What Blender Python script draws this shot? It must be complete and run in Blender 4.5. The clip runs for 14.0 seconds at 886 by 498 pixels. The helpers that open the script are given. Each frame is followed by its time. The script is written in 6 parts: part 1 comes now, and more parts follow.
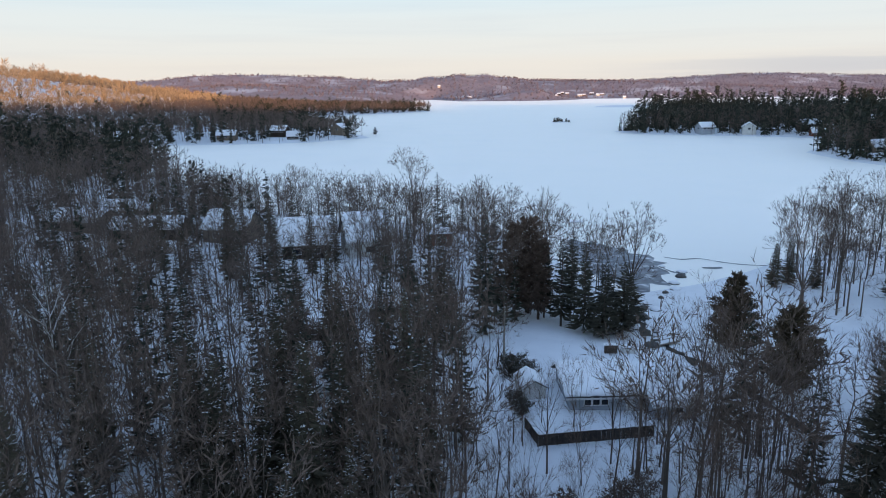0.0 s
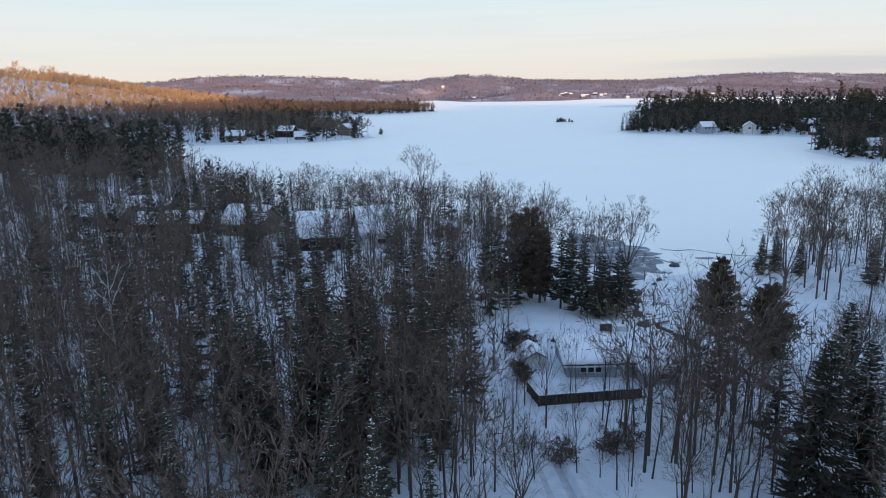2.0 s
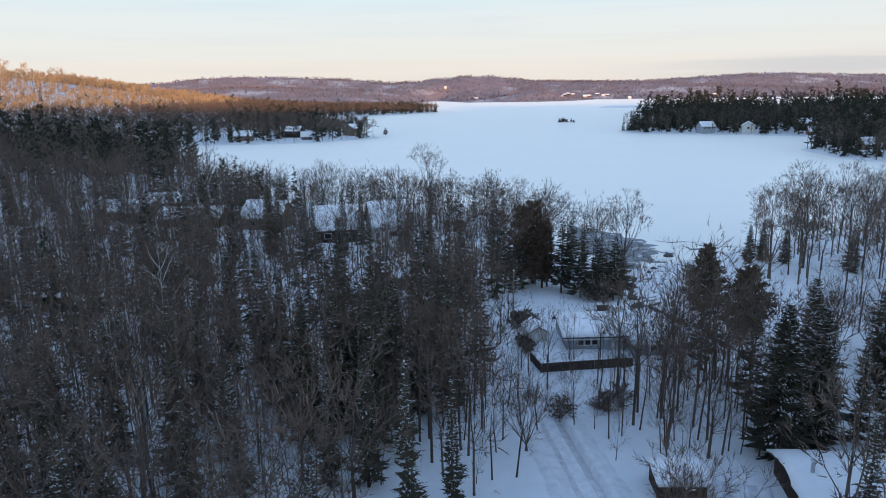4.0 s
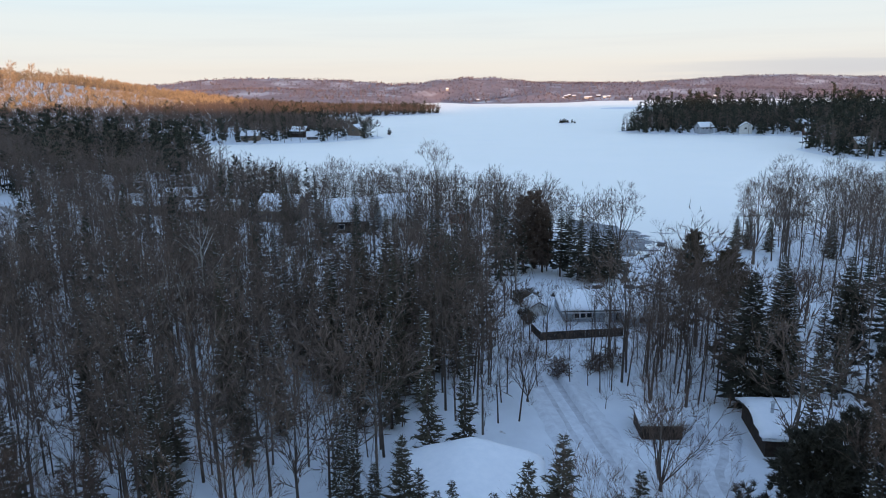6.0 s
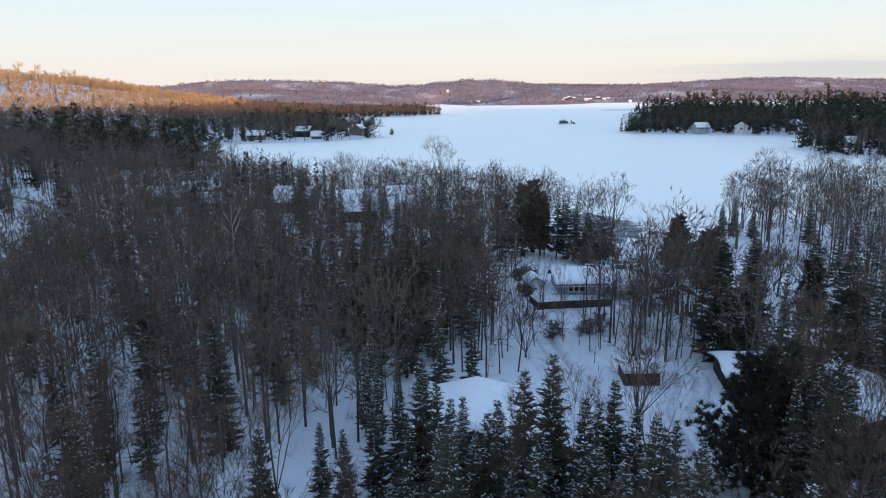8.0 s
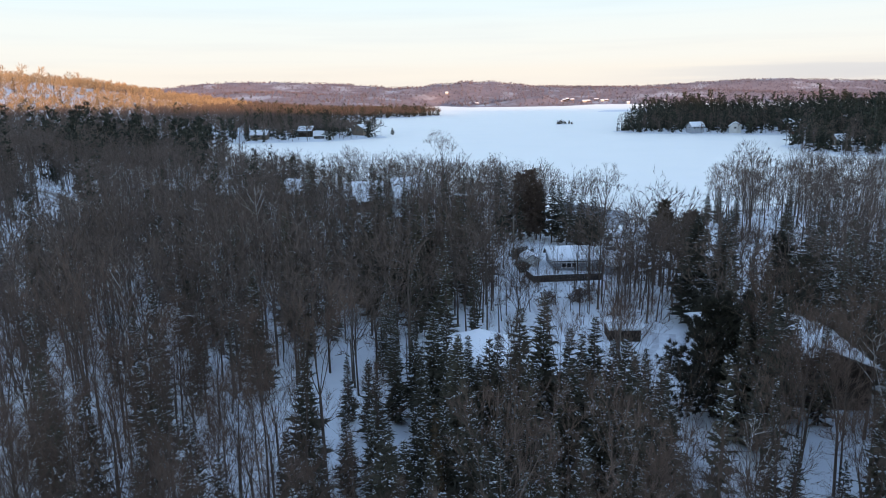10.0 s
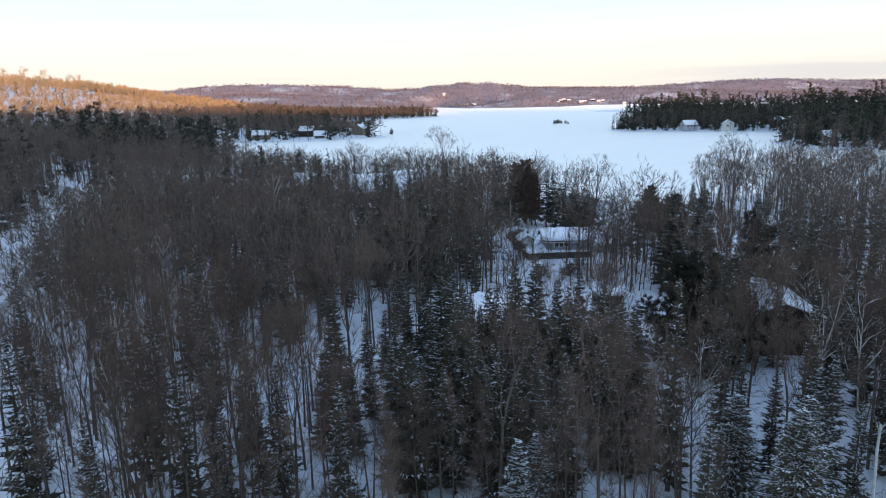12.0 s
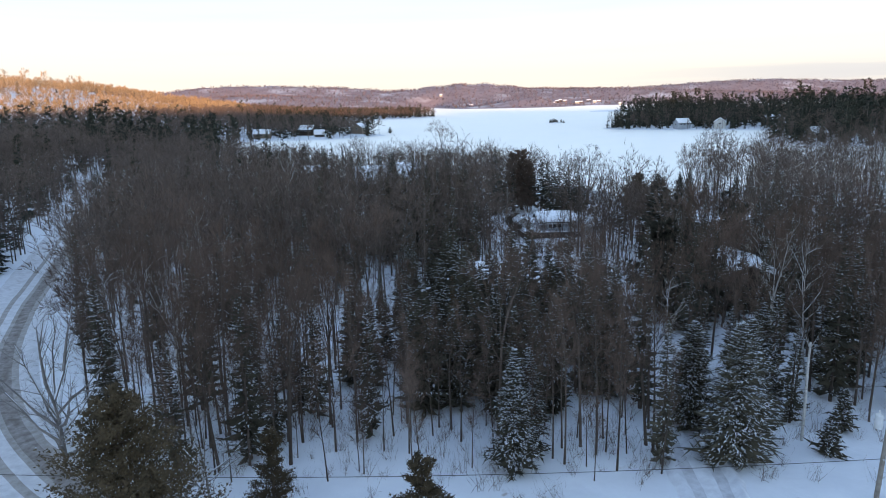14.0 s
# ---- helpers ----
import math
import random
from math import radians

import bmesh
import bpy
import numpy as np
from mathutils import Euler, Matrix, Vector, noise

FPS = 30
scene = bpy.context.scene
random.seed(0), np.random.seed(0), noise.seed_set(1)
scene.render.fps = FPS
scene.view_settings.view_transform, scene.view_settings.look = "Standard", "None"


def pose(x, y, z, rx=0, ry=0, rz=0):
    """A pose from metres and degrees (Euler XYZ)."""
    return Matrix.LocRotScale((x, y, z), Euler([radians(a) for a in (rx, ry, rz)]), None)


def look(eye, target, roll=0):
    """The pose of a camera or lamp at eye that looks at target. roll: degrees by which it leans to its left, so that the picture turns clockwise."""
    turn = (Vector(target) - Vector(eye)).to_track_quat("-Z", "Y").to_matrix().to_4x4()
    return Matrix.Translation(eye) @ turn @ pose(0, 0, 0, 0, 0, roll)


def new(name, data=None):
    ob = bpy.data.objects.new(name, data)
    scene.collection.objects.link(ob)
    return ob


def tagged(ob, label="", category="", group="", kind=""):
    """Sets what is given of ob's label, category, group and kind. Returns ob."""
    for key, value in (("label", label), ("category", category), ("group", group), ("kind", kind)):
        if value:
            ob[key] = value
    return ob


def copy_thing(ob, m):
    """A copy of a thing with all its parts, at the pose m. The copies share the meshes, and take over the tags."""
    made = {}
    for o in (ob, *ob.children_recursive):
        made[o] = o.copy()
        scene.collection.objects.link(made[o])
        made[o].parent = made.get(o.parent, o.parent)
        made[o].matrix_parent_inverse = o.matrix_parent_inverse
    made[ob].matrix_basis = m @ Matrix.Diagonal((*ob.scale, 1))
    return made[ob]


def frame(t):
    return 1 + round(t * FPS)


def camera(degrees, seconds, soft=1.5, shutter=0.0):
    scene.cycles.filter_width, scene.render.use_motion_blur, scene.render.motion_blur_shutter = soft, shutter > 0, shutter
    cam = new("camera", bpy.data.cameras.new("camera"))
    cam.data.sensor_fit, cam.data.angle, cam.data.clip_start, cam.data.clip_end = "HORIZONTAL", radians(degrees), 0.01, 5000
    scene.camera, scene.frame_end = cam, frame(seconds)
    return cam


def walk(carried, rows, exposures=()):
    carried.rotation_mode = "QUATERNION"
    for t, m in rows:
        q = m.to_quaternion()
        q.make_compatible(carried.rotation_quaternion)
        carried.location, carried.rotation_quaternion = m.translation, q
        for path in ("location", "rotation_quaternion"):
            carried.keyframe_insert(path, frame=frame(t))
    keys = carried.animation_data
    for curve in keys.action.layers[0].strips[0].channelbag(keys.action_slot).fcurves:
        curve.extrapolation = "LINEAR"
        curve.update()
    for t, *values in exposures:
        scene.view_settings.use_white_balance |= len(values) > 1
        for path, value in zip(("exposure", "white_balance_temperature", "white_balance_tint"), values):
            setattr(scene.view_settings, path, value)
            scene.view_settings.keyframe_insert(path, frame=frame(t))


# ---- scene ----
cam = camera(66.0, 14.0, 1.0)
PATH = [
    (0, (-0.670, -0.789, 35.991), (-1.088, 18.676, 31.414), -0.68),
    (0.5, (-0.753, -2.964, 35.920), (-1.204, 16.501, 31.349), -0.70),
    (1, (-0.898, -5.154, 35.937), (-1.378, 14.311, 31.370), -0.74),
    (1.5, (-1.089, -7.371, 36.007), (-1.596, 12.095, 31.444), -0.78),
    (2, (-1.314, -9.623, 36.101), (-1.844, 9.844, 31.541), -0.82),
    (2.5, (-1.562, -11.918, 36.194), (-2.112, 7.551, 31.637), -0.86),
    (3, (-1.822, -14.259, 36.267), (-2.390, 5.211, 31.714), -0.89),
    (5.5, (-3.089, -26.702, 35.983), (-3.716, -7.223, 31.473), -0.88),
    (6, (-3.308, -29.324, 35.776), (-3.941, -9.844, 31.279), -0.86),
    (6.5, (-3.512, -31.982, 35.524), (-4.149, -12.500, 31.041), -0.83),
    (7, (-3.701, -34.670, 35.233), (-4.339, -15.186, 30.766), -0.81),
    (7.5, (-3.875, -37.382, 34.911), (-4.514, -17.895, 30.460), -0.79),
    (8, (-4.038, -40.111, 34.565), (-4.674, -20.622, 30.130), -0.78),
    (10.5, (-4.746, -53.818, 32.702), (-5.341, -34.312, 28.343), -0.93),
    (11, (-4.887, -56.538, 32.331), (-5.468, -37.027, 27.985), -1.00),
    (11.5, (-5.035, -59.242, 31.961), (-5.600, -39.728, 27.626), -1.08),
    (12, (-5.193, -61.930, 31.584), (-5.739, -42.412, 27.259), -1.15),
    (12.5, (-5.363, -64.603, 31.190), (-5.890, -45.082, 26.876), -1.22),
    (13, (-5.547, -67.263, 30.766), (-6.052, -47.739, 26.461), -1.28),
    (13.5, (-5.746, -69.914, 30.292), (-6.229, -50.388, 25.995), -1.31),
    (14, (-5.961, -72.563, 29.742), (-6.421, -53.036, 25.455), -1.29),
]
walk(cam, [(t, look(eye, target, roll)) for t, eye, target, roll in PATH], [(0, 0.10, 6370, 10), (6.5, 0.16, 6380, 10), (10.5, 0.33, 6540, 10), (14, 0.46, 6660, 10)])

# ---- world, sun ----
SUN_EL, SUN_AZ = 2.0, 20.6          # degrees: height of the sun, and its turn from straight behind towards the right
world = bpy.data.worlds.new("winter_sky")
scene.world = world
world.use_nodes = True
wn, wl = world.node_tree.nodes, world.node_tree.links
bg = wn["Background"]
sky = wn.new("ShaderNodeTexSky")
sky.sky_type, sky.sun_disc = "NISHITA", False
sky.sun_elevation, sky.sun_rotation = radians(SUN_EL), radians(180 - SUN_AZ)
sky.altitude, sky.air_density, sky.dust_density, sky.ozone_density = 300, 1.0, 1.5, 2.0
tc = wn.new("ShaderNodeTexCoord")
sep = wn.new("ShaderNodeSeparateXYZ")
ramp = wn.new("ShaderNodeValToRGB")
ramp.color_ramp.interpolation = "EASE"
els = ramp.color_ramp.elements
els[0].position, els[0].color = 0.0, (0.765, 0.705, 0.635, 1)
els[1].position, els[1].color = 1.0, (0.23, 0.36, 0.63, 1)
for p, c in ((0.03, (0.775, 0.73, 0.66)), (0.055, (0.755, 0.75, 0.71)), (0.085, (0.725, 0.758, 0.745)), (0.125, (0.665, 0.76, 0.79)), (0.22, (0.68, 0.82, 0.93)), (0.45, (0.46, 0.635, 0.86))):
    e = els.new(p)
    e.color = (*c, 1)
scale = wn.new("ShaderNodeMix")
scale.data_type, scale.blend_type = "RGBA", "MULTIPLY"
scale.inputs[0].default_value = 1.0
scale.inputs[7].default_value = (12.0, 12.0, 12.0, 1)
# thin cloud streaks low over the horizon
cmap = wn.new("ShaderNodeMapping")
cmap.inputs["Scale"].default_value = (1.6, 1.6, 34)
cno = wn.new("ShaderNodeTexNoise")
cno.inputs["Scale"].default_value, cno.inputs["Detail"].default_value = 2.2, 5
cramp = wn.new("ShaderNodeValToRGB")
cramp.color_ramp.elements[0].position, cramp.color_ramp.elements[1].position = 0.48, 0.75
cramp.color_ramp.elements[0].color, cramp.color_ramp.elements[1].color = (1, 1, 1, 1), (0.955, 0.96, 0.975, 1)
cloud = wn.new("ShaderNodeMix")
cloud.data_type, cloud.blend_type = "RGBA", "MULTIPLY"
cloud.inputs[0].default_value = 1.0
# a low bank of grey cloud along the horizon to one side
def ranged(src, a, b):
    m = wn.new("ShaderNodeMapRange")
    m.interpolation_type = "SMOOTHSTEP"
    m.inputs[1].default_value, m.inputs[2].default_value = a, b
    wl.new(src, m.inputs[0])
    return m.outputs[0]


def times(a, b):
    m = wn.new("ShaderNodeMath")
    m.operation = "MULTIPLY"
    wl.new(a, m.inputs[0])
    wl.new(b, m.inputs[1])
    return m.outputs[0]


bank = wn.new("ShaderNodeMix")
bank.data_type, bank.blend_type = "RGBA", "MULTIPLY"
bank.inputs[7].default_value = (0.80, 0.84, 0.93, 1)
both = wn.new("ShaderNodeMix")
both.data_type = "RGBA"
both.inputs[0].default_value = 0.85
wl.new(tc.outputs["Generated"], sep.inputs[0])
wl.new(sep.outputs["Z"], ramp.inputs["Fac"])
wl.new(ramp.outputs["Color"], scale.inputs[6])
wl.new(tc.outputs["Generated"], cmap.inputs["Vector"])
wl.new(cmap.outputs["Vector"], cno.inputs["Vector"])
wl.new(cno.outputs["Fac"], cramp.inputs["Fac"])
wl.new(scale.outputs[2], cloud.inputs[6])
wl.new(cramp.outputs["Color"], cloud.inputs[7])
wl.new(sky.outputs["Color"], both.inputs[6])
wl.new(times(times(ranged(sep.outputs["X"], 0.12, 0.5), ranged(cno.outputs["Fac"], 0.30, 0.52)), times(ranged(sep.outputs["Z"], 0.004, 0.018), ranged(sep.outputs["Z"], 0.044, 0.030))), bank.inputs[0])
wl.new(cloud.outputs[2], bank.inputs[6])
wl.new(bank.outputs[2], both.inputs[7])
wl.new(both.outputs[2], bg.inputs["Color"])
bg.inputs["Strength"].default_value = 0.1

sun = new("sun", bpy.data.lights.new("sun", "SUN"))
sun.data.energy, sun.data.angle, sun.data.color = 5.0, radians(0.6), (1.0, 0.51, 0.22)
az = radians(SUN_AZ)
SUN_WAY = Vector((-math.sin(az), math.cos(az), -math.tan(radians(SUN_EL))))
sun.matrix_world = look((300, -700, 200), Vector((300, -700, 200)) + SUN_WAY)

# ---- materials ----
def material(name, base, rough=0.9, second=None, size=1.0, detail=6.0, bump=0.0, bump_size=4.0, vary=0.0, metal=0.0, spec=0.25, contrast=(0.35, 0.65), island=False, spots=None):
    """base and second colours mixed by noise at a real size, with relief and a small change from piece to piece."""
    m = bpy.data.materials.new(name)
    m.use_nodes = True
    n, l = m.node_tree.nodes, m.node_tree.links
    b = n["Principled BSDF"]
    b.inputs["Roughness"].default_value, b.inputs["Metallic"].default_value = rough, metal
    b.inputs["Specular IOR Level"].default_value = spec
    co = n.new("ShaderNodeTexCoord")
    no = n.new("ShaderNodeTexNoise")
    no.inputs["Scale"].default_value, no.inputs["Detail"].default_value = 1.0 / size, detail
    no.inputs["Roughness"].default_value = 0.62
    l.new(co.outputs["Object"], no.inputs["Vector"])
    cr = n.new("ShaderNodeValToRGB")
    cr.color_ramp.elements[0].position, cr.color_ramp.elements[1].position = contrast
    cr.color_ramp.elements[0].color = (*base, 1)
    cr.color_ramp.elements[1].color = (*(second or base), 1)
    l.new(no.outputs["Fac"], cr.inputs["Fac"])
    out = cr.outputs["Color"]
    if spots:
        col, sz, lo, hi = spots
        n2 = n.new("ShaderNodeTexNoise")
        n2.inputs["Scale"].default_value, n2.inputs["Detail"].default_value = 1.0 / sz, 5
        l.new(co.outputs["Object"], n2.inputs["Vector"])
        mr = n.new("ShaderNodeMapRange")
        mr.inputs[1].default_value, mr.inputs[2].default_value = lo, hi
        l.new(n2.outputs["Fac"], mr.inputs[0])
        mx = n.new("ShaderNodeMix")
        mx.data_type = "RGBA"
        mx.inputs[7].default_value = (*col, 1)
        l.new(mr.outputs[0], mx.inputs[0])
        l.new(out, mx.inputs[6])
        out = mx.outputs[2]
    if vary:
        hs = n.new("ShaderNodeHueSaturation")
        mr = n.new("ShaderNodeMapRange")
        mr.inputs[3].default_value, mr.inputs[4].default_value = 1 - vary, 1 + vary
        if island:
            src = n.new("ShaderNodeNewGeometry").outputs["Random Per Island"]
        else:
            src = n.new("ShaderNodeObjectInfo").outputs["Random"]
        l.new(src, mr.inputs[0])
        l.new(mr.outputs[0], hs.inputs["Value"])
        l.new(out, hs.inputs["Color"])
        out = hs.outputs["Color"]
    l.new(out, b.inputs["Base Color"])
    if bump:
        n3 = n.new("ShaderNodeTexNoise")
        n3.inputs["Scale"].default_value, n3.inputs["Detail"].default_value = 1.0 / bump_size, 8
        l.new(co.outputs["Object"], n3.inputs["Vector"])
        bp = n.new("ShaderNodeBump")
        bp.inputs["Strength"].default_value, bp.inputs["Distance"].default_value = 0.6, bump
        l.new(n3.outputs["Fac"], bp.inputs["Height"])
        l.new(bp.outputs["Normal"], b.inputs["Normal"])
    return m


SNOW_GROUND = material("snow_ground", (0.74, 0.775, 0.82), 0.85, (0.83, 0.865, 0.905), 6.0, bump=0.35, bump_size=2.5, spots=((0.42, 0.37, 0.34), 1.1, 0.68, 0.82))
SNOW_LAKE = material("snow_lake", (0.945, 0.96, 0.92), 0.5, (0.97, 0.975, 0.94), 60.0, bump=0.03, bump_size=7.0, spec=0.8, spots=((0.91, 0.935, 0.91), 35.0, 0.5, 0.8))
SNOW_LAKE.node_tree.nodes["Principled BSDF"].inputs["Sheen Weight"].default_value = 0.35
SNOW_LAKE.node_tree.nodes["Principled BSDF"].inputs["Sheen Roughness"].default_value = 0.5
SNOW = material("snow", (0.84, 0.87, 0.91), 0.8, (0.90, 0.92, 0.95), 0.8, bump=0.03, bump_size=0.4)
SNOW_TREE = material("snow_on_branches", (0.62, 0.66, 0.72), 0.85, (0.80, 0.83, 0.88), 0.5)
BARK = material("bark", (0.068, 0.052, 0.043), 0.95, (0.128, 0.101, 0.083), 0.5, vary=0.3, bump=0.02, bump_size=0.08)
TWIG = material("twig", (0.112, 0.076, 0.059), 0.95, (0.170, 0.121, 0.095), 1.5, vary=0.35)
BARK_WOODS = material("bark_woods", (0.080, 0.064, 0.054), 0.95, (0.15, 0.125, 0.105), 2.0, vary=0.3, island=True)
TWIG_WOODS = material("twig_woods", (0.118, 0.088, 0.072), 0.95, (0.178, 0.136, 0.113), 6.0, vary=0.3, island=True)
# paler, warmer copy of the leafless wood, with low sunlight put into its colour
SUNLIT_WOOD = material("sunlit_hillside_wood", (0.27, 0.195, 0.112), 0.95, (0.44, 0.32, 0.19), 40.0, vary=0.3, island=True)
BIRCH = material("birch_bark", (0.58, 0.56, 0.53), 0.8, (0.30, 0.28, 0.265), 0.5, vary=0.12, contrast=(0.45, 0.75))
GREY_BARK = material("weathered_grey_bark", (0.17, 0.155, 0.145), 0.9, (0.27, 0.25, 0.235), 0.4, bump=0.02, bump_size=0.08)
NEEDLE = material("spruce_needles", (0.056, 0.053, 0.039), 0.9, (0.106, 0.094, 0.067), 0.7, vary=0.3)
NEEDLE_BROWN = material("brown_needles", (0.060, 0.042, 0.024), 0.9, (0.10, 0.066, 0.034), 0.7, vary=0.2)
CEDAR = material("cedar_foliage", (0.060, 0.048, 0.029), 0.9, (0.125, 0.092, 0.054), 0.9, vary=0.2)
CEDAR_BROWN = material("winter_brown_cedar", (0.10, 0.070, 0.055), 0.95, (0.165, 0.118, 0.092), 0.9, vary=0.2)
PINE = material("pine_needles", (0.041, 0.040, 0.031), 0.9, (0.078, 0.073, 0.055), 0.8, vary=0.2)
NEEDLE_WOODS = material("needle_woods", (0.026, 0.033, 0.025), 0.9, (0.062, 0.064, 0.045), 5.0, vary=0.35, island=True)
# far hill ground: the mauve of distant haze is mixed into the base colours
HAZY_HILL = material("hazy_wooded_hill", (0.25, 0.190, 0.195), 0.95, (0.345, 0.275, 0.285), 55.0, detail=9, bump=6.0, bump_size=16.0, contrast=(0.3, 0.7), spots=((0.62, 0.59, 0.61), 130.0, 0.54, 0.72))

# ---- the land and the lake ----
RNG = np.random.default_rng(7)
LAKE = [(44, 122), (30, 116), (22, 135), (16, 160), (6, 181), (-15, 186), (-40, 192), (-70, 215), (-105, 260), (-130, 300), (-150, 340), (-210, 400), (-245, 440),
        (-198, 468), (-152, 472), (-107, 481), (-87, 505), (-66, 523), (-78, 560), (-130, 640), (-190, 760), (-210, 900), (-141, 1026), (-93, 1059), (-36, 1142),
        (-50, 1185), (-150, 1300), (-260, 1600), (-200, 2000), (-80, 2330), (10, 1990), (150, 1945), (289, 1968), (420, 2200), (1100, 2050)]
LAKE += [(1500, 1700), (1500, 1000), (900, 1010), (500, 985), (330, 960), (248, 925), (222, 880), (224, 780), (196, 680), (160, 616), (128, 571), (140, 534), (184, 514), (234, 488), (262, 450), (215, 410), (189, 376),
         (186, 331), (192, 309), (240, 285), (500, 270), (900, 260), (900, 140), (400, 160), (200, 168), (110, 158), (70, 142), (57, 131)]
POINT = [(245, 1262), (300, 1240), (420, 1255), (460, 1320), (380, 1400), (270, 1340)]


def edge_distance(x, y, poly):
    """Distance to the outline, positive outside, for arrays of places."""
    d = np.full(x.shape, 1e9)
    inside = np.zeros(x.shape, bool)
    for (ax, ay), (bx, by) in zip(poly, poly[1:] + poly[:1]):
        ux, uy = bx - ax, by - ay
        k = np.clip(((x - ax) * ux + (y - ay) * uy) / (ux * ux + uy * uy), 0, 1)
        d = np.minimum(d, np.hypot(x - ax - k * ux, y - ay - k * uy))
        cross = ((ay > y) != (by > y)) & (x < ux * (y - ay) / (uy if uy else 1e-9) + ax)
        inside ^= cross
    return np.where(inside, -d, d)


def waves(x, y, size, seed=0):
    """Smooth uneven ground between -1 and 1."""
    g = np.random.default_rng(100 + seed)
    out = np.zeros(np.shape(x))
    for k in range(7):
        a, f, p = g.uniform(0, 6.28), g.uniform(0.6, 1.9) / size, g.uniform(0, 6.28)
        out = out + np.sin((x * math.cos(a) + y * math.sin(a)) * f * 6.28 + p)
    return out / 3.7


def bump(x, y, cx, cy, sx, sy, h):
    return h * np.exp(-((x - cx) / sx) ** 2 - ((y - cy) / sy) ** 2)


def shore(x, y):
    return np.maximum(np.minimum(edge_distance(x, y, LAKE), 1e9), -edge_distance(x, y, POINT))


def land(x, y):
    """Height of the ground."""
    x, y = np.asarray(x, float), np.asarray(y, float)
    d = shore(x, y)
    near = 1.7 * (1 - np.exp(-np.maximum(d, 0) / 14)) + 0.25 * waves(x, y, 26, 1) * np.clip(d / 20, 0, 1)
    near += bump(x, y, 12, 70, 22, 16, 1.3)
    near += 5.0 * np.clip((-x - 60) / 120, 0, 1) ** 1.5 * np.clip(d / 60, 0, 1) * np.clip((420 - y) / 200, 0, 1)
    far = np.clip(d / 90, 0, 1)
    hills = bump(x, y, -620, 900, 270, 300, 48) + bump(x, y, -300, 640, 140, 120, 4) + bump(x, y, -1150, 700, 420, 500, 60)
    hills += bump(x, y, 420, 460, 260, 120, 9)
    ridge_l = 78 * np.exp(-((y - 2750 - 0.1 * x) / 330) ** 2) * (1 + 0.22 * waves(x, y, 900, 3)) * (0.5 + 0.5 * np.tanh((350 - x) / 420))
    ridge_r = 77 * np.exp(-((y - 3500) / 420) ** 2) * (1 + 0.16 * waves(x, y, 1100, 4)) * (0.6 + 0.4 * np.tanh((x + 500) / 700))
    low = bump(x, y, 225, 2075, 120, 70, 24) + bump(x, y, 700, 2600, 700, 260, 38) + bump(x, y, -700, 2150, 420, 260, 42)
    behind = (55 + 8 * np.clip((x - 620) / 150, 0, 1)) * np.exp(-((y + 520) / 150) ** 2)
    hills = (hills + ridge_l + ridge_r + low) * (1 + 0.05 * waves(x, y, 130, 5)) + behind
    return np.where(d > 0, near + hills * far, np.maximum(-1.6, d * 0.12))


def axis(stops):
    """Grid lines from rows of (start, end, step)."""
    out = []
    for a, b, s in stops:
        out.extend(np.arange(a, b - 1e-6, s))
    out.append(stops[-1][1])
    return np.array(out)


def mesh_of(name, verts, tris, mats, which=None, smooth=False):
    """A mesh of triangles from arrays."""
    me = bpy.data.meshes.new(name)
    verts, tris = np.asarray(verts, np.float32), np.asarray(tris, np.int32)
    me.vertices.add(len(verts))
    me.vertices.foreach_set("co", verts.ravel())
    me.loops.add(tris.size)
    me.loops.foreach_set("vertex_index", tris.ravel())
    me.polygons.add(len(tris))
    me.polygons.foreach_set("loop_start", np.arange(0, tris.size, 3, dtype=np.int32))
    for m in mats:
        me.materials.append(m)
    if which is not None:
        me.polygons.foreach_set("material_index", np.asarray(which, np.int32))
    me.polygons.foreach_set("use_smooth", np.full(len(tris), smooth))
    me.update(calc_edges=True)
    return me


def sheet(name, xs, ys, height, mats, pick=None):
    gx, gy = np.meshgrid(xs, ys)
    z = height(gx, gy)
    v = np.stack([gx, gy, z], -1).reshape(-1, 3)
    nx, ny = len(xs), len(ys)
    i = (np.arange(ny - 1)[:, None] * nx + np.arange(nx - 1)[None, :]).ravel()
    t = np.concatenate([np.stack([i, i + 1, i + nx + 1], 1), np.stack([i, i + nx + 1, i + nx], 1)])
    which = None
    if pick is not None:
        c = v[t].mean(1)
        which = pick(c[:, 0], c[:, 1])
    return new(name, mesh_of(name, v, t, mats, which, True))


GX = axis([(-4200, -1500, 90), (-1500, -300, 30), (-300, -120, 8), (-120, 90, 3.0), (90, 300, 8), (300, 1500, 40), (1500, 4200, 90)])
GY = axis([(-1100, -300, 40), (-300, -60, 12), (-60, 200, 3.0), (200, 600, 8), (600, 1400, 25), (1400, 2400, 40), (2400, 4700, 60)])
ground = sheet("ground", GX, GY, land, [SNOW_GROUND, HAZY_HILL], lambda x, y: ((y > 1500) | (np.hypot(x + 700, y - 900) < 0)).astype(int))
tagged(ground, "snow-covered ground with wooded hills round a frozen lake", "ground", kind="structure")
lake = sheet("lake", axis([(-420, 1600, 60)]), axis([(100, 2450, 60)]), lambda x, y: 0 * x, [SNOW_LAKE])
tagged(lake, "frozen lake under an even sheet of snow", "lake", kind="structure")

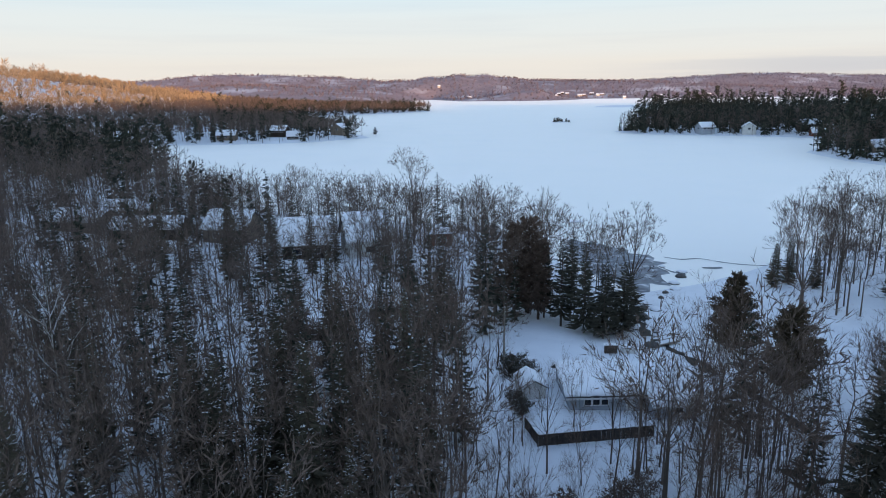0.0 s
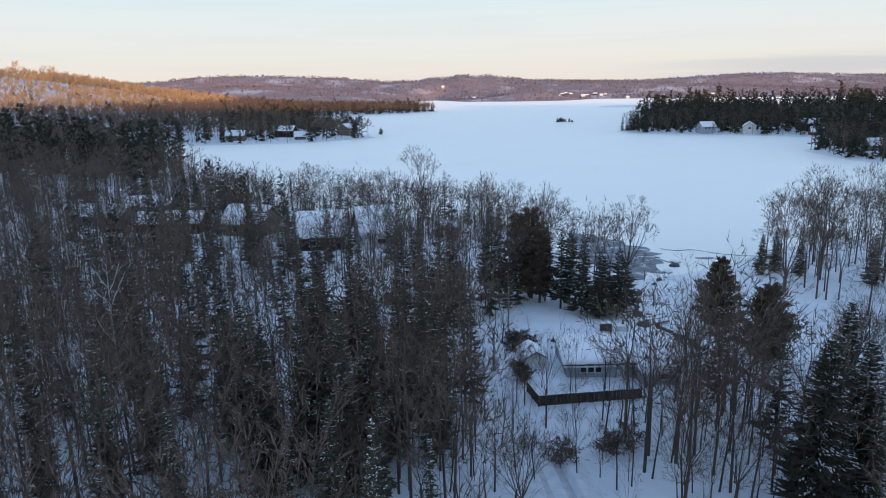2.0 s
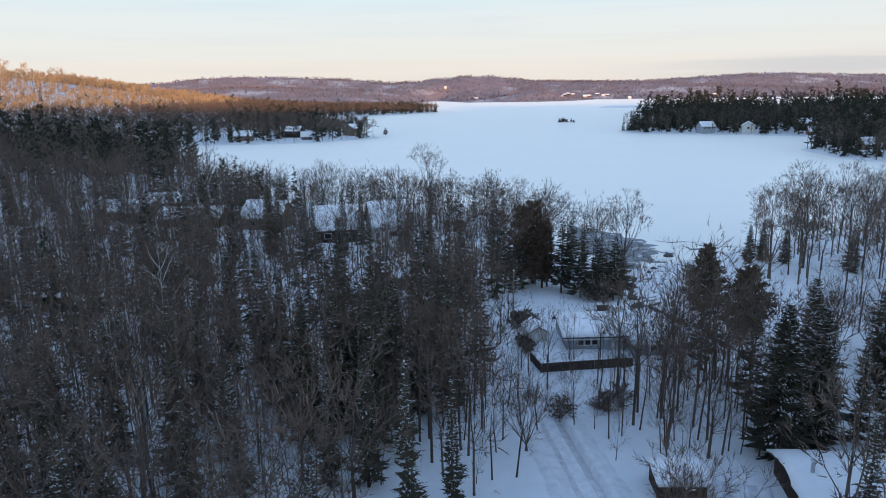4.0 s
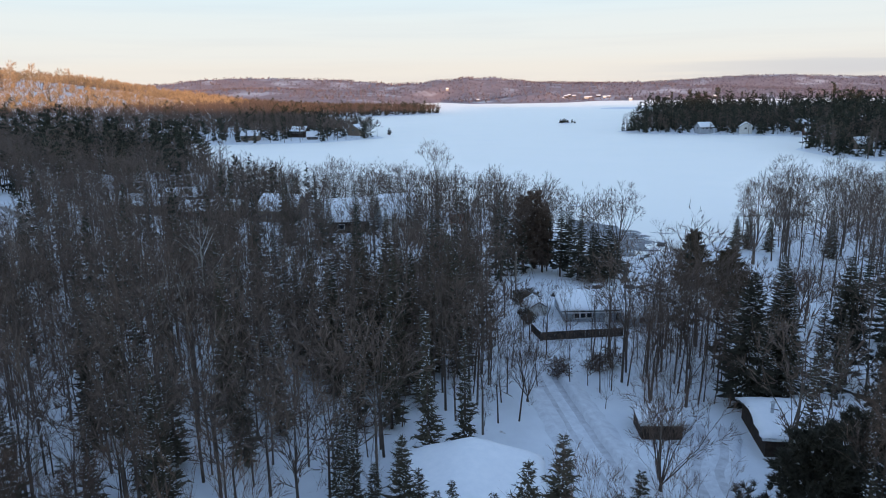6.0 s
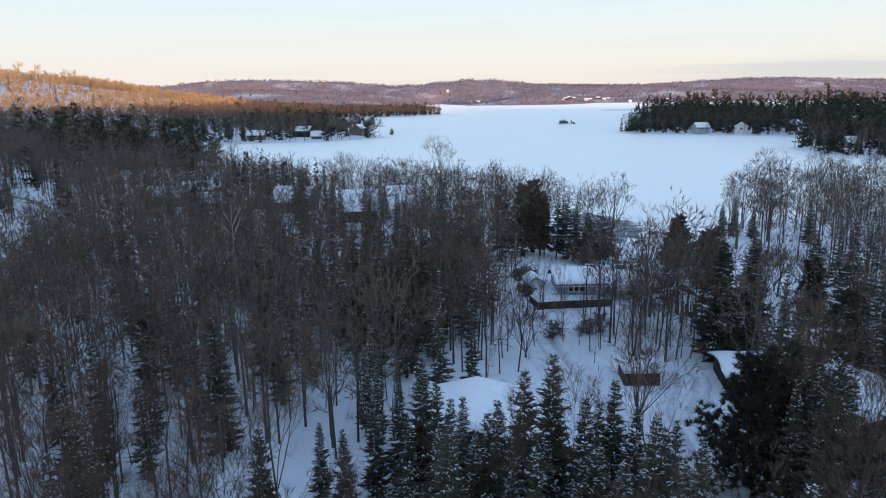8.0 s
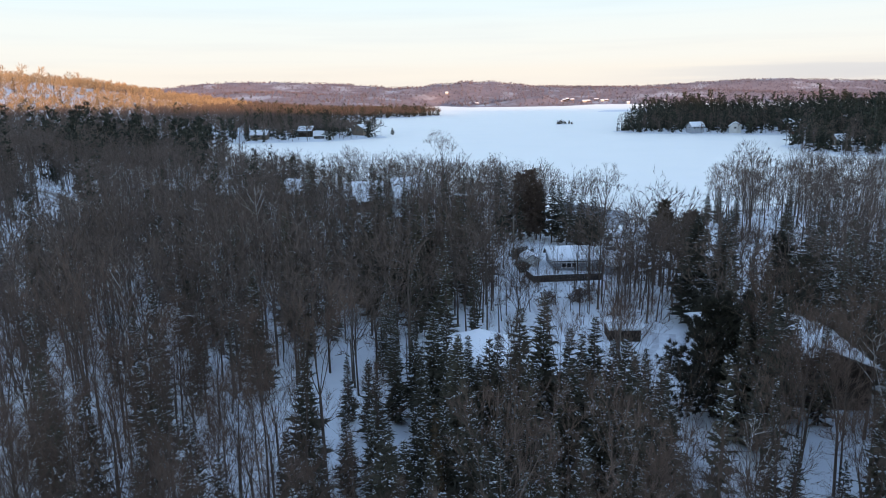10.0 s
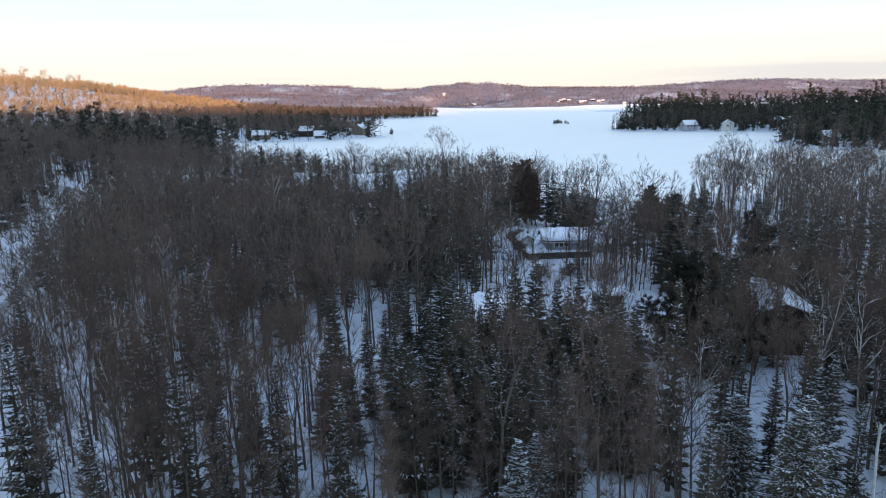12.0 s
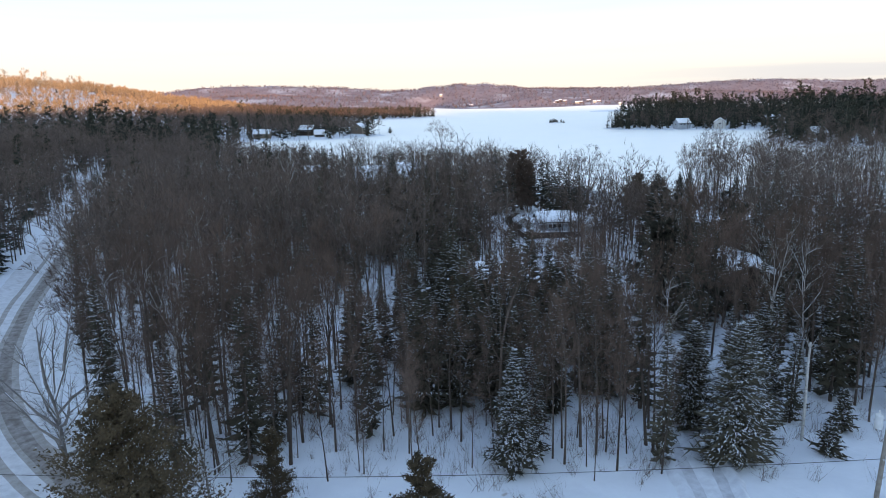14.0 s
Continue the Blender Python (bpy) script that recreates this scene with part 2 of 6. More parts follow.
# ---- road, drives, creek, open water ----
ROAD_SNOW = material("packed_road_snow", (0.60, 0.605, 0.62), 0.9, (0.74, 0.75, 0.77), 0.9, bump=0.05, bump_size=0.3, spots=((0.34, 0.31, 0.28), 1.6, 0.60, 0.80))
ROAD_SAND = material("sanded_wheel_track", (0.19, 0.165, 0.145), 0.9, (0.44, 0.415, 0.395), 0.9, bump=0.04, bump_size=0.25, contrast=(0.35, 0.75))
DRIVE_SNOW = material("driven_snow", (0.66, 0.68, 0.72), 0.9, (0.80, 0.83, 0.87), 0.8, bump=0.05, bump_size=0.3)
DRIVE_TRACK = material("pressed_track", (0.50, 0.51, 0.54), 0.85, (0.68, 0.70, 0.74), 0.7, bump=0.04, bump_size=0.25)
WATER = material("dark_creek_water", (0.012, 0.014, 0.016), 0.5, (0.02, 0.022, 0.025), 1.0, bump=0.02, bump_size=0.6, spec=0.08)
SLUSH = material("grey_wet_ice", (0.11, 0.125, 0.145), 0.6, (0.24, 0.265, 0.30), 3.0, bump=0.02, bump_size=0.8, spots=((0.75, 0.78, 0.82), 2.2, 0.55, 0.70))


def smooth_line(pts, step=1.5):
    """Even points along a soft curve through pts."""
    p = np.array([pts[0]] + list(pts) + [pts[-1]], float)
    out = []
    for i in range(1, len(p) - 2):
        n = max(2, int(np.linalg.norm(p[i + 1] - p[i]) / step))
        for u in np.arange(n) / n:
            a, b, c, d = p[i - 1], p[i], p[i + 1], p[i + 2]
            out.append(0.5 * (2 * b + (c - a) * u + (2 * a - 5 * b + 4 * c - d) * u ** 2 + (3 * b - a - 3 * c + d) * u ** 3))
    out.append(p[-1])
    return np.array(out)


def strip(name, pts, lanes, mats, wobble=0.0, seed=0, step=1.2):
    """A way laid on the ground: lanes are rows of (offset across, height, material of the lane to the next row)."""
    g = np.random.default_rng(seed)
    c = smooth_line(pts, step)
    d = np.gradient(c, axis=0)
    d /= np.linalg.norm(d, axis=1)[:, None]
    nrm = np.stack([d[:, 1], -d[:, 0]], 1)
    off = np.array([l[0] for l in lanes])
    w = off[None, :] * (1 + wobble * g.normal(size=(len(c), 1))) + 0.4 * wobble * g.normal(size=(len(c), len(off)))
    xy = c[:, None] + nrm[:, None] * w[..., None]
    z = land(xy[..., 0], xy[..., 1]) + np.array([l[1] for l in lanes])[None]
    v = np.concatenate([xy, z[..., None]], -1).reshape(-1, 3)
    k = len(off)
    t, m = [], []
    for j in range(k - 1):
        i = np.arange(len(c) - 1) * k + j
        t += [np.stack([i, i + 1, i + k + 1], 1), np.stack([i, i + k + 1, i + k], 1)]
        m += [np.full(2 * (len(c) - 1), lanes[j][2])]
    return new(name, mesh_of(name, v, np.concatenate(t), mats, np.concatenate(m), True))


ROAD_LINE = [(75, -112), (36, -86), (10, -66), (-6, -52), (-20, -38), (-34.5, -28.5), (-40.8, -23.6), (-47.2, -17.4), (-54.4, -8.0), (-62, 4.8), (-69.6, 20.8), (-78, 41.5), (-89, 68), (-102.5, 103), (-112, 128), (-130, 155), (-165, 180)]
ROAD_GREY = material("grey_road_slush", (0.30, 0.275, 0.25), 0.9, (0.50, 0.48, 0.46), 0.9, bump=0.05, bump_size=0.3, contrast=(0.3, 0.7))
road = strip("road", ROAD_LINE, [(-5.2, -0.1, 0), (-4.2, 0.40, 0), (-3.0, 0.12, 0), (-1.7, 0.09, 2), (-1.0, 0.08, 0), (0.1, 0.09, 2), (0.6, 0.06, 1), (1.9, 0.06, 2), (2.6, 0.1, 0), (3.7, 0.32, 0), (4.8, -0.1, 0)],
             [ROAD_SNOW, ROAD_SAND, ROAD_GREY], 0.012, 1)
tagged(road, "ploughed country road with sanded wheel tracks in snow", "road", kind="structure")
DRIVE_LINE = [(11.6, -64), (11.0, -48), (11.4, -34), (11.9, -28), (12.6, -20), (14.6, -6), (16.7, 7), (17.9, 16), (18.3, 26), (20.5, 31), (22, 36)]
PATH_LINE = [(15.8, 3), (13.6, 9.5), (12.0, 14.5), (10.8, 20), (9.7, 26), (8.7, 31.5), (7.7, 38), (6.8, 44.5), (6.2, 50)]
drive = strip("driveway", DRIVE_LINE, [(-2.7, -0.08, 0), (-2.0, 0.46, 0), (-1.45, 0.06, 1), (-0.6, 0.05, 0), (0.0, 0.1, 0), (0.6, 0.06, 1), (1.45, 0.05, 0), (2.0, 0.46, 0), (2.7, -0.08, 0)],
              [DRIVE_SNOW, DRIVE_TRACK], 0.04, 2)
path = strip("driveway", PATH_LINE, [(-3.4, -0.08, 0), (-2.5, 0.34, 0), (-1.9, 0.08, 0), (-1.0, 0.06, 1), (-0.45, 0.06, 0), (0.3, 0.08, 0), (0.75, 0.06, 1), (1.5, 0.06, 0), (1.75, 0.62, 0), (2.6, 0.50, 0), (4.2, -0.1, 0)], [DRIVE_SNOW, DRIVE_TRACK], 0.04, 5)
tagged(path, "side track pressed into the snow of a clearing", "driveway", kind="structure")
tagged(drive, "narrow drive with pressed wheel tracks in snow", "driveway", kind="structure")
for i, (line, wide) in enumerate([([(30.5, 108), (28.0, 101), (26.6, 95), (26.3, 91)], 0.75), ([(26.5, 89.5), (27.6, 85), (29.2, 80.5), (30.6, 76)], 0.6), ([(31.5, 72.5), (33.5, 66), (35.0, 60)], 0.4), ([(35.6, 55.5), (37.2, 50.5), (39, 46.5), (42, 42)], 0.55)]):
    creek = strip("creek", line, [(-wide, 0.05, 0), (0, 0.09, 0), (wide, 0.05, 0)], [WATER], 0.45, 3 + i, 0.9)
    tagged(creek, "narrow dark creek running open between snowy banks", "creek", kind="structure")


def patch(name, pts, z, mat):
    """A flat uneven patch."""
    c = smooth_line(list(pts) + [pts[0]], 2.0)[:-1]
    mid = c.mean(0)
    q = np.random.default_rng(9)
    c = mid + (c - mid) * (1 + 0.10 * np.sin(np.arange(len(c)) * 1.9) + 0.05 * q.normal(size=len(c)))[:, None]
    v = np.concatenate([np.array([[*mid, z]]), np.concatenate([c, np.full((len(c), 1), z)], 1)])
    n = len(c)
    t = [(0, 1 + i, 1 + (i + 1) % n) for i in range(n)]
    return new(name, mesh_of(name, v, t, [mat]))


tagged(patch("open_water", [(31, 117), (36, 120), (41, 132), (41.5, 140), (38, 148), (33, 156), (28, 160), (24, 154), (24, 142), (26, 128)], 0.03, SLUSH),
       "grey patch of wet ice at the creek mouth", "wet ice", kind="structure")
for crack in ([(44, 143), (47, 141), (51, 141.5), (55, 138), (59, 136), (64, 135)], [(41, 134), (42, 131), (44, 129)], [(49, 134), (51, 133.6), (53, 134)]):
    s = smooth_line(crack, 0.8)
    w = 0.22 + 0.2 * np.random.default_rng(len(crack)).random(len(s))
    if len(crack) == 3:
        w *= 2.2
    v = np.concatenate([np.stack([s[:, 0], s[:, 1] - w, 0 * w + 0.04], 1), np.stack([s[:, 0], s[:, 1] + w, 0 * w + 0.04], 1)])
    n = len(s)
    t = [q for i in range(n - 1) for q in ((i, i + 1, n + i + 1), (i, n + i + 1, n + i))]
    tagged(new("ice_crack", mesh_of("ice_crack", v, t, [SLUSH])), "dark wet crack in the lake ice", "ice crack", kind="structure")

# ---- trees: shapes ----
class Shape:
    """Triangles with a material number each, gathered into one mesh."""
    def __init__(self):
        self.v, self.t, self.m, self.n = [], [], [], 0

    def add(self, v, t, m=0):
        v = np.asarray(v, float)
        t = np.asarray(t, int)
        self.v.append(v)
        self.t.append(t + self.n)
        self.m.append(np.full(len(t), m))
        self.n += len(v)

    def arrays(self):
        return np.concatenate(self.v), np.concatenate(self.t), np.concatenate(self.m)


def unit(v):
    return v / (np.linalg.norm(v) + 1e-9)


def tube(s, pts, radii, sides=5, m=0):
    """A tapered limb along pts."""
    pts = np.asarray(pts, float)
    rings = []
    for i, p in enumerate(pts):
        d = unit(pts[min(i + 1, len(pts) - 1)] - pts[max(i - 1, 0)])
        a = unit(np.cross(d, (0.31, 0.95, 0.05) if abs(d[2]) > 0.7 else (0, 0, 1)))
        b = np.cross(d, a)
        w = np.arange(sides) * 2 * math.pi / sides
        rings.append(p + radii[i] * (np.cos(w)[:, None] * a + np.sin(w)[:, None] * b))
    v = np.concatenate(rings)
    t = []
    for i in range(len(pts) - 1):
        for k in range(sides):
            a, b = i * sides + k, i * sides + (k + 1) % sides
            t += [(a, b, b + sides), (a, b + sides, a + sides)]
    s.add(v, t, m)


def spikes(s, p, d, length, width, g, m=0):
    """Many slender twigs at once: from places p along unit ways d."""
    p, d = np.asarray(p, float), np.asarray(d, float)
    if not len(p):
        return
    side = np.cross(d, g.normal(size=d.shape))
    side /= np.linalg.norm(side, axis=1)[:, None] + 1e-9
    w = np.broadcast_to(np.asarray(width, float), (len(p),))[:, None]
    ln = np.broadcast_to(np.asarray(length, float), (len(p),))[:, None]
    v = np.stack([p - side * w / 2, p + side * w / 2, p + d * ln], 1).reshape(-1, 3)
    s.add(v, np.arange(len(v)).reshape(-1, 3), m)


def turned(d, spread, g):
    e = d + spread * g.normal(size=np.shape(d))
    return e / (np.linalg.norm(e, axis=-1, keepdims=True) + 1e-9)


def bare_tree_shape(seed, h, start=0.4, limbs=18, reach=0.26, rise=0.9, subs=6, twigs=5, thick=1.0, lean=0.05, twig_w=0.022, sides=6, snow=0.0, r0=None, k=8, limb_steps=3, fork=0.0, bend=0.02):
    """Trunk with limbs, and the fine crown, of a leafless tree."""
    g = np.random.default_rng(seed)
    trunk, crown = Shape(), Shape()
    way = np.array([g.normal() * lean, g.normal() * lean, 1.0]) * (0.6, 0.6, 1)
    pts = [np.array([0, 0, -0.35])]
    for i in range(k):
        way = unit(way + np.array([g.normal(), g.normal(), 0]) * bend + np.array([0, 0, 0.05]))
        pts.append(pts[-1] + way * (h * (1 - fork) + 0.35) / k)
    pts = np.array(pts)
    r0 = (r0 or (0.0066 * h + 0.025)) * thick
    rad = r0 * (1 - np.linspace(0, 1, k + 1) ** 1.15 * (0.92 if not fork else 0.6))
    rad[0] *= 1.25
    tube(trunk, pts, rad, sides)
    az = g.uniform(0, 6.28)
    for i in range(limbs):
        u = start + (1 - start) * (i + g.uniform(0, 1)) / limbs
        f = u * k
        j = min(int(f), k - 1)
        p = pts[j] + (pts[j + 1] - pts[j]) * (f - j)
        r = np.interp(u * k, np.arange(k + 1), rad)
        az += 2.4 + g.normal() * 0.4
        top = (u - start) / (1 - start)
        ln = h * reach * (1.05 - 0.75 * top ** 1.4) * g.uniform(0.6, 1.25)
        up = rise * g.uniform(0.6, 1.4) + 0.5 * top
        if fork:
            up = g.uniform(0.1, 1.0) * rise + 1.3 * top ** 2
            ln = h * reach * g.uniform(0.75, 1.1) * (0.75 + 0.35 * top)
        d = unit(np.array([math.cos(az), math.sin(az), up]))
        lp = [p]
        for q in range(limb_steps):
            d = unit(d + g.normal(size=3) * 0.16 + np.array([0, 0, 0.13 if not fork else 0.08]))
            lp.append(lp[-1] + d * ln / limb_steps)
        lp = np.array(lp)
        lr = np.array([min(0.55 * r, 0.02 + (0.014 if not fork else 0.018) * ln), 0.012 + 0.007 * ln, 0.010 + 0.004 * ln, 0.009]) * thick
        lr = np.interp(np.linspace(0, 3, limb_steps + 1), np.arange(4), lr)
        tube(trunk, lp, lr, 3, 0)
        if snow and g.random() < snow:
            up3 = np.array([0, 0, 0.05])
            tube(trunk, lp + up3, lr * 0.8, 3, 1)
        ls = g.uniform(0.25, 1.0, subs)
        sp = np.stack([np.interp(ls * limb_steps, np.arange(limb_steps + 1), lp[:, c]) for c in range(3)], 1)
        sd = turned(np.repeat(d[None], subs, 0), 0.42 if not fork else 0.58, g)
        sd[:, 2] += 0.15
        sd /= np.linalg.norm(sd, axis=1)[:, None]
        sl = ln * g.uniform(0.3, 0.68, subs) * (1.15 - 0.55 * ls)
        spikes(crown, sp, sd, sl, 0.038 * thick, g)
        if twigs:
            tk = g.uniform(0.1, 0.9, (subs, twigs))
            tp = (sp[:, None] + sd[:, None] * (sl[:, None] * tk)[..., None]).reshape(-1, 3)
            td = turned(np.repeat(sd, twigs, 0), 0.42, g)
            spikes(crown, tp, td, g.uniform(0.5, 1.5, len(tp)), twig_w * 0.85, g)
    tp = pts[-1] + np.zeros((6, 3))
    spikes(crown, tp, turned(np.repeat(way[None], 6, 0), 0.3, g), g.uniform(0.5, 1.6, 6), 0.03, g)
    return trunk, crown


def forked_tree_shape(seed, h, bole=0.4, spread=0.5, first=4, depth=5, thick=1.0, twig_w=0.026, twigs=3, lean=0.02, sides=6, lift=0.035, low=3, snow=0.0):
    """A leafless tree that forks again and again into a fan of fine twigs."""
    g = np.random.default_rng(seed)
    trunk, crown = Shape(), Shape()
    r0 = (0.0068 * h + 0.03) * thick
    way = unit(np.array([g.normal() * lean, g.normal() * lean, 1.0]))
    foot, mid, top = np.array([0, 0, -0.35]), way * h * bole * 0.5 + g.normal(size=3) * 0.02 * lean * h, way * h * bole
    tube(trunk, [foot, foot + way * 0.6, mid, top], [r0 * 1.3, r0, r0 * 0.86, r0 * 0.74], sides)
    step = (1 - bole) * h / 2.55
    live = [(top, way, step * g.uniform(0.85, 1.15), r0 * 0.7, 0)]
    for i in range(low):
        u, a = g.uniform(0.7, 1.0), 2.4 * i + g.normal() * 0.4
        out = unit(np.array([math.cos(a), math.sin(a), g.uniform(0.5, 1.1)]))
        live.append((way * h * bole * u, out, step * g.uniform(0.55, 0.9), r0 * 0.3, 2))
    tips = []
    while live:
        p, d, ln, r, lev = live.pop()
        n = first if lev == 0 else 2 + (g.random() < 0.45)
        az = g.uniform(0, 6.28)
        side = unit(np.cross(d, g.normal(size=3)))
        other = np.cross(d, side)
        for i in range(n):
            leader = i == 0 and lev < 3
            a = (0.16 if leader else spread * g.uniform(0.65, 1.25)) * (1.0 if lev else 0.9)
            az += 6.283 / n + g.normal() * 0.3
            e = unit(d * math.cos(a) + (side * math.cos(az) + other * math.sin(az)) * math.sin(a) + np.array([0, 0, lift]))
            l2 = ln * (1.0 if leader else g.uniform(0.66, 0.98)) * (1.0 if lev == 0 else 0.72)
            r2 = r * (0.66 if leader else g.uniform(0.34, 0.48))
            bent = unit(e + g.normal(size=3) * 0.07 + np.array([0, 0, lift]))
            q1, q2 = p + e * l2 * 0.5, p + e * l2 * 0.5 + bent * l2 * 0.5
            if lev < 2 or (lev == 2 and leader):
                tube(trunk, [p, q1, q2], [r2, r2 * 0.85, r2 * 0.7], 4 if lev < 2 else 3)
                if snow and g.random() < snow:
                    up3 = np.array([0, 0, r2 * 0.7])
                    tube(trunk, [p + up3, q1 + up3, q2 + up3], [r2 * 0.7, r2 * 0.6, r2 * 0.5], 3, 1)
            else:
                tips.append((p, unit(q2 - p), l2 * 1.05, max(0.024, 1.7 * r2)))
            if lev < depth - 1:
                live.append((q2, bent, l2, r2 * 0.8, lev + 1))
            if lev >= 1:
                for _ in range(twigs):
                    b = p + (q2 - p) * g.uniform(0.25, 1.0)
                    tips.append((b, unit(bent + g.normal(size=3) * 0.34 + np.array([0, 0, 0.12])), g.uniform(0.5, 1.1) * (0.45 + 0.55 * l2), twig_w))
    spikes(crown, np.array([t[0] for t in tips]), np.array([t[1] for t in tips]), np.array([t[2] for t in tips]), np.array([t[3] for t in tips]), g)
    return trunk, crown


def spruce_shape(seed, h, wide, step=0.34, ring=6, fingers=6, snow=0.3, base=0.06, taper=0.9, core=True):
    g = np.random.default_rng(seed)
    trunk, crown = Shape(), Shape()
    tube(trunk, [(0, 0, -0.3), (g.normal() * 0.05, g.normal() * 0.05, h * 0.5), (0, 0, h * 0.98)], [0.011 * h + 0.03, 0.008 * h + 0.01, 0.008], 6 if fingers > 3 else 4)
    z = h * base
    while z < h * 0.985:
        u = z / h
        n = ring if u < 0.85 else max(3, ring - 2)
        off = g.uniform(0, 6.28)
        for i in range(n):
            a = off + i * 6.283 / n + g.normal() * 0.4
            ln = wide * (1 - u) ** taper * g.uniform(0.5, 1.22) * (1 + 0.14 * math.sin(2 * a + 5 * u * h / 3 + seed)) + 0.14
            if u < base + 0.08:
                ln *= g.uniform(0.4, 0.9)
            out = np.array([math.cos(a), math.sin(a), 0])
            side = np.array([-math.sin(a), math.cos(a), 0])
            drop = -0.42 + 0.75 * u + g.normal() * 0.08
            p0 = np.array([0, 0, z + g.uniform(-0.55, 0.55) * step])
            p1 = p0 + out * ln * 0.55 + np.array([0, 0, drop * ln * 0.5])
            p2 = p0 + out * ln + np.array([0, 0, drop * ln * 0.8 + 0.06 * ln])
            w = 0.12 * ln + 0.05
            lo = np.array([0, 0, -0.10 * ln - 0.03])
            pl, pr = p1 + side * w + lo - out * 0.1 * ln, p1 - side * w + lo - out * 0.1 * ln
            crown.add([p0, p1, p2, pl, pr], [(0, 3, 1), (0, 1, 4), (3, 2, 1), (4, 1, 2)] if not fingers else [(0, 3, 2), (0, 2, 4)], 0)
            if fingers:
                k = g.uniform(0.2, 0.95, fingers)
                fp = p0 + (p2 - p0) * k[:, None] + np.array([0, 0, 0.0])
                sg = np.where(np.arange(fingers) % 2, 1, -1)[:, None]
                fd = turned(out * 0.75 + side * sg * 0.75 + np.array([0, 0, -0.22]), 0.38, g)
                spikes(crown, fp, fd, (0.15 + 0.30 * ln) * g.uniform(0.6, 1.2, fingers), (0.09 + 0.045 * ln) * (1 if fingers < 7 else 0.7), g, 0)
            if g.random() < snow:
                c = 16 if fingers > 9 else 5 if fingers > 3 else 2
                k = g.uniform(0.2, 1.0, c)
                sp = p0 + (p2 - p0) * k[:, None] + side * (g.uniform(-1.5, 1.5, c) * w)[:, None] + np.array([0, 0, 0.05])
                sd = turned(np.repeat((out + np.array([0, 0, drop * 0.6]))[None], c, 0), 0.25, g)
                flat = np.cross(sd, (0, 0, 1.0))
                flat /= np.linalg.norm(flat, axis=1)[:, None]
                fine = 0.55 if fingers > 9 else 0.7 if fingers > 3 else 1.0
                hw, hl = fine * (0.045 + 0.028 * ln) * g.uniform(0.6, 1.4, c)[:, None], fine * (0.10 + 0.10 * ln) * g.uniform(0.7, 1.4, c)[:, None]
                v = np.stack([sp - sd * hl * 0.5 - flat * hw, sp - sd * hl * 0.5 + flat * hw, sp + sd * hl], 1).reshape(-1, 3)
                crown.add(v, np.arange(len(v)).reshape(-1, 3), 1)
        z += step * (0.75 + 0.5 * g.random()) * (1.0 if u < 0.8 else 0.7)
    spikes(crown, [(0, 0, h * 0.95)] * 5, turned(np.repeat([[0, 0, 1.0]], 5, 0), 0.25, g), 0.06 * h * g.uniform(0.5, 1, 5), 0.08, g, 0)
    return trunk, crown


def cedar_shape(seed, h, wide, limbs=60, sprays=40, size=0.2, snow=0.06, low=0.05, blunt=0.62, lift=0.55):
    """A dense evergreen of upswept plumes, each a cluster of small flat sprays."""
    g = np.random.default_rng(seed)
    trunk, crown = Shape(), Shape()
    tube(trunk, [(0, 0, -0.3), (g.normal() * 0.1, g.normal() * 0.1, h * 0.5), (0, 0, h * 0.95)], [0.014 * h + 0.04, 0.01 * h, 0.01], 6)
    az = 0
    for i in range(limbs):
        u = low + (0.97 - low) * ((i + g.random()) / limbs) ** 1.1
        v = (u - low) / (1 - low)
        az += 2.4 + g.normal() * 0.5
        ln = wide * (1 - v) ** blunt * (0.6 + 0.4 * min(1, v / 0.15)) * g.uniform(0.62, 1.18) + 0.25
        out = np.array([math.cos(az), math.sin(az), 0])
        p0 = np.array([0, 0, u * h - 0.35 * lift * ln])
        p2 = p0 + out * ln + np.array([0, 0, lift * ln * g.uniform(0.5, 1.2)])
        tube(trunk, [p0, (p0 + p2) / 2 - np.array([0, 0, 0.06 * ln]), p2], [0.02 + 0.01 * ln, 0.015 + 0.005 * ln, 0.01], 3)
        n = max(10, int(sprays * (0.4 + 0.6 * ln / wide)))
        f = g.uniform(0.08, 1.04, n) ** 0.75
        c = p0 + (p2 - p0) * f[:, None] + g.normal(size=(n, 3)) * np.array([0.11, 0.11, 0.08]) * (ln * (1.2 - 0.6 * f) + 0.4)[:, None]
        d = turned(np.repeat((out * 0.8 + np.array([0, 0, 0.55]))[None], n, 0), 0.55, g)
        spikes(crown, c, d, size * g.uniform(1.0, 2.6, n), size * g.uniform(0.5, 0.95, n), g, 0)
        e = turned(np.repeat((out * 0.8 - np.array([0, 0, 0.25]))[None], n, 0), 0.6, g)
        spikes(crown, c, e, size * g.uniform(1.0, 2.0, n), size * g.uniform(0.6, 1.1, n), g, 0)
        pick = g.random(n) < snow
        if pick.any():
            spikes(crown, c[pick] + np.array([0, 0, 0.09]), turned(np.repeat(out[None], pick.sum(), 0), 0.5, g), size * 0.9, size * 0.55, g, 1)
    return trunk, crown


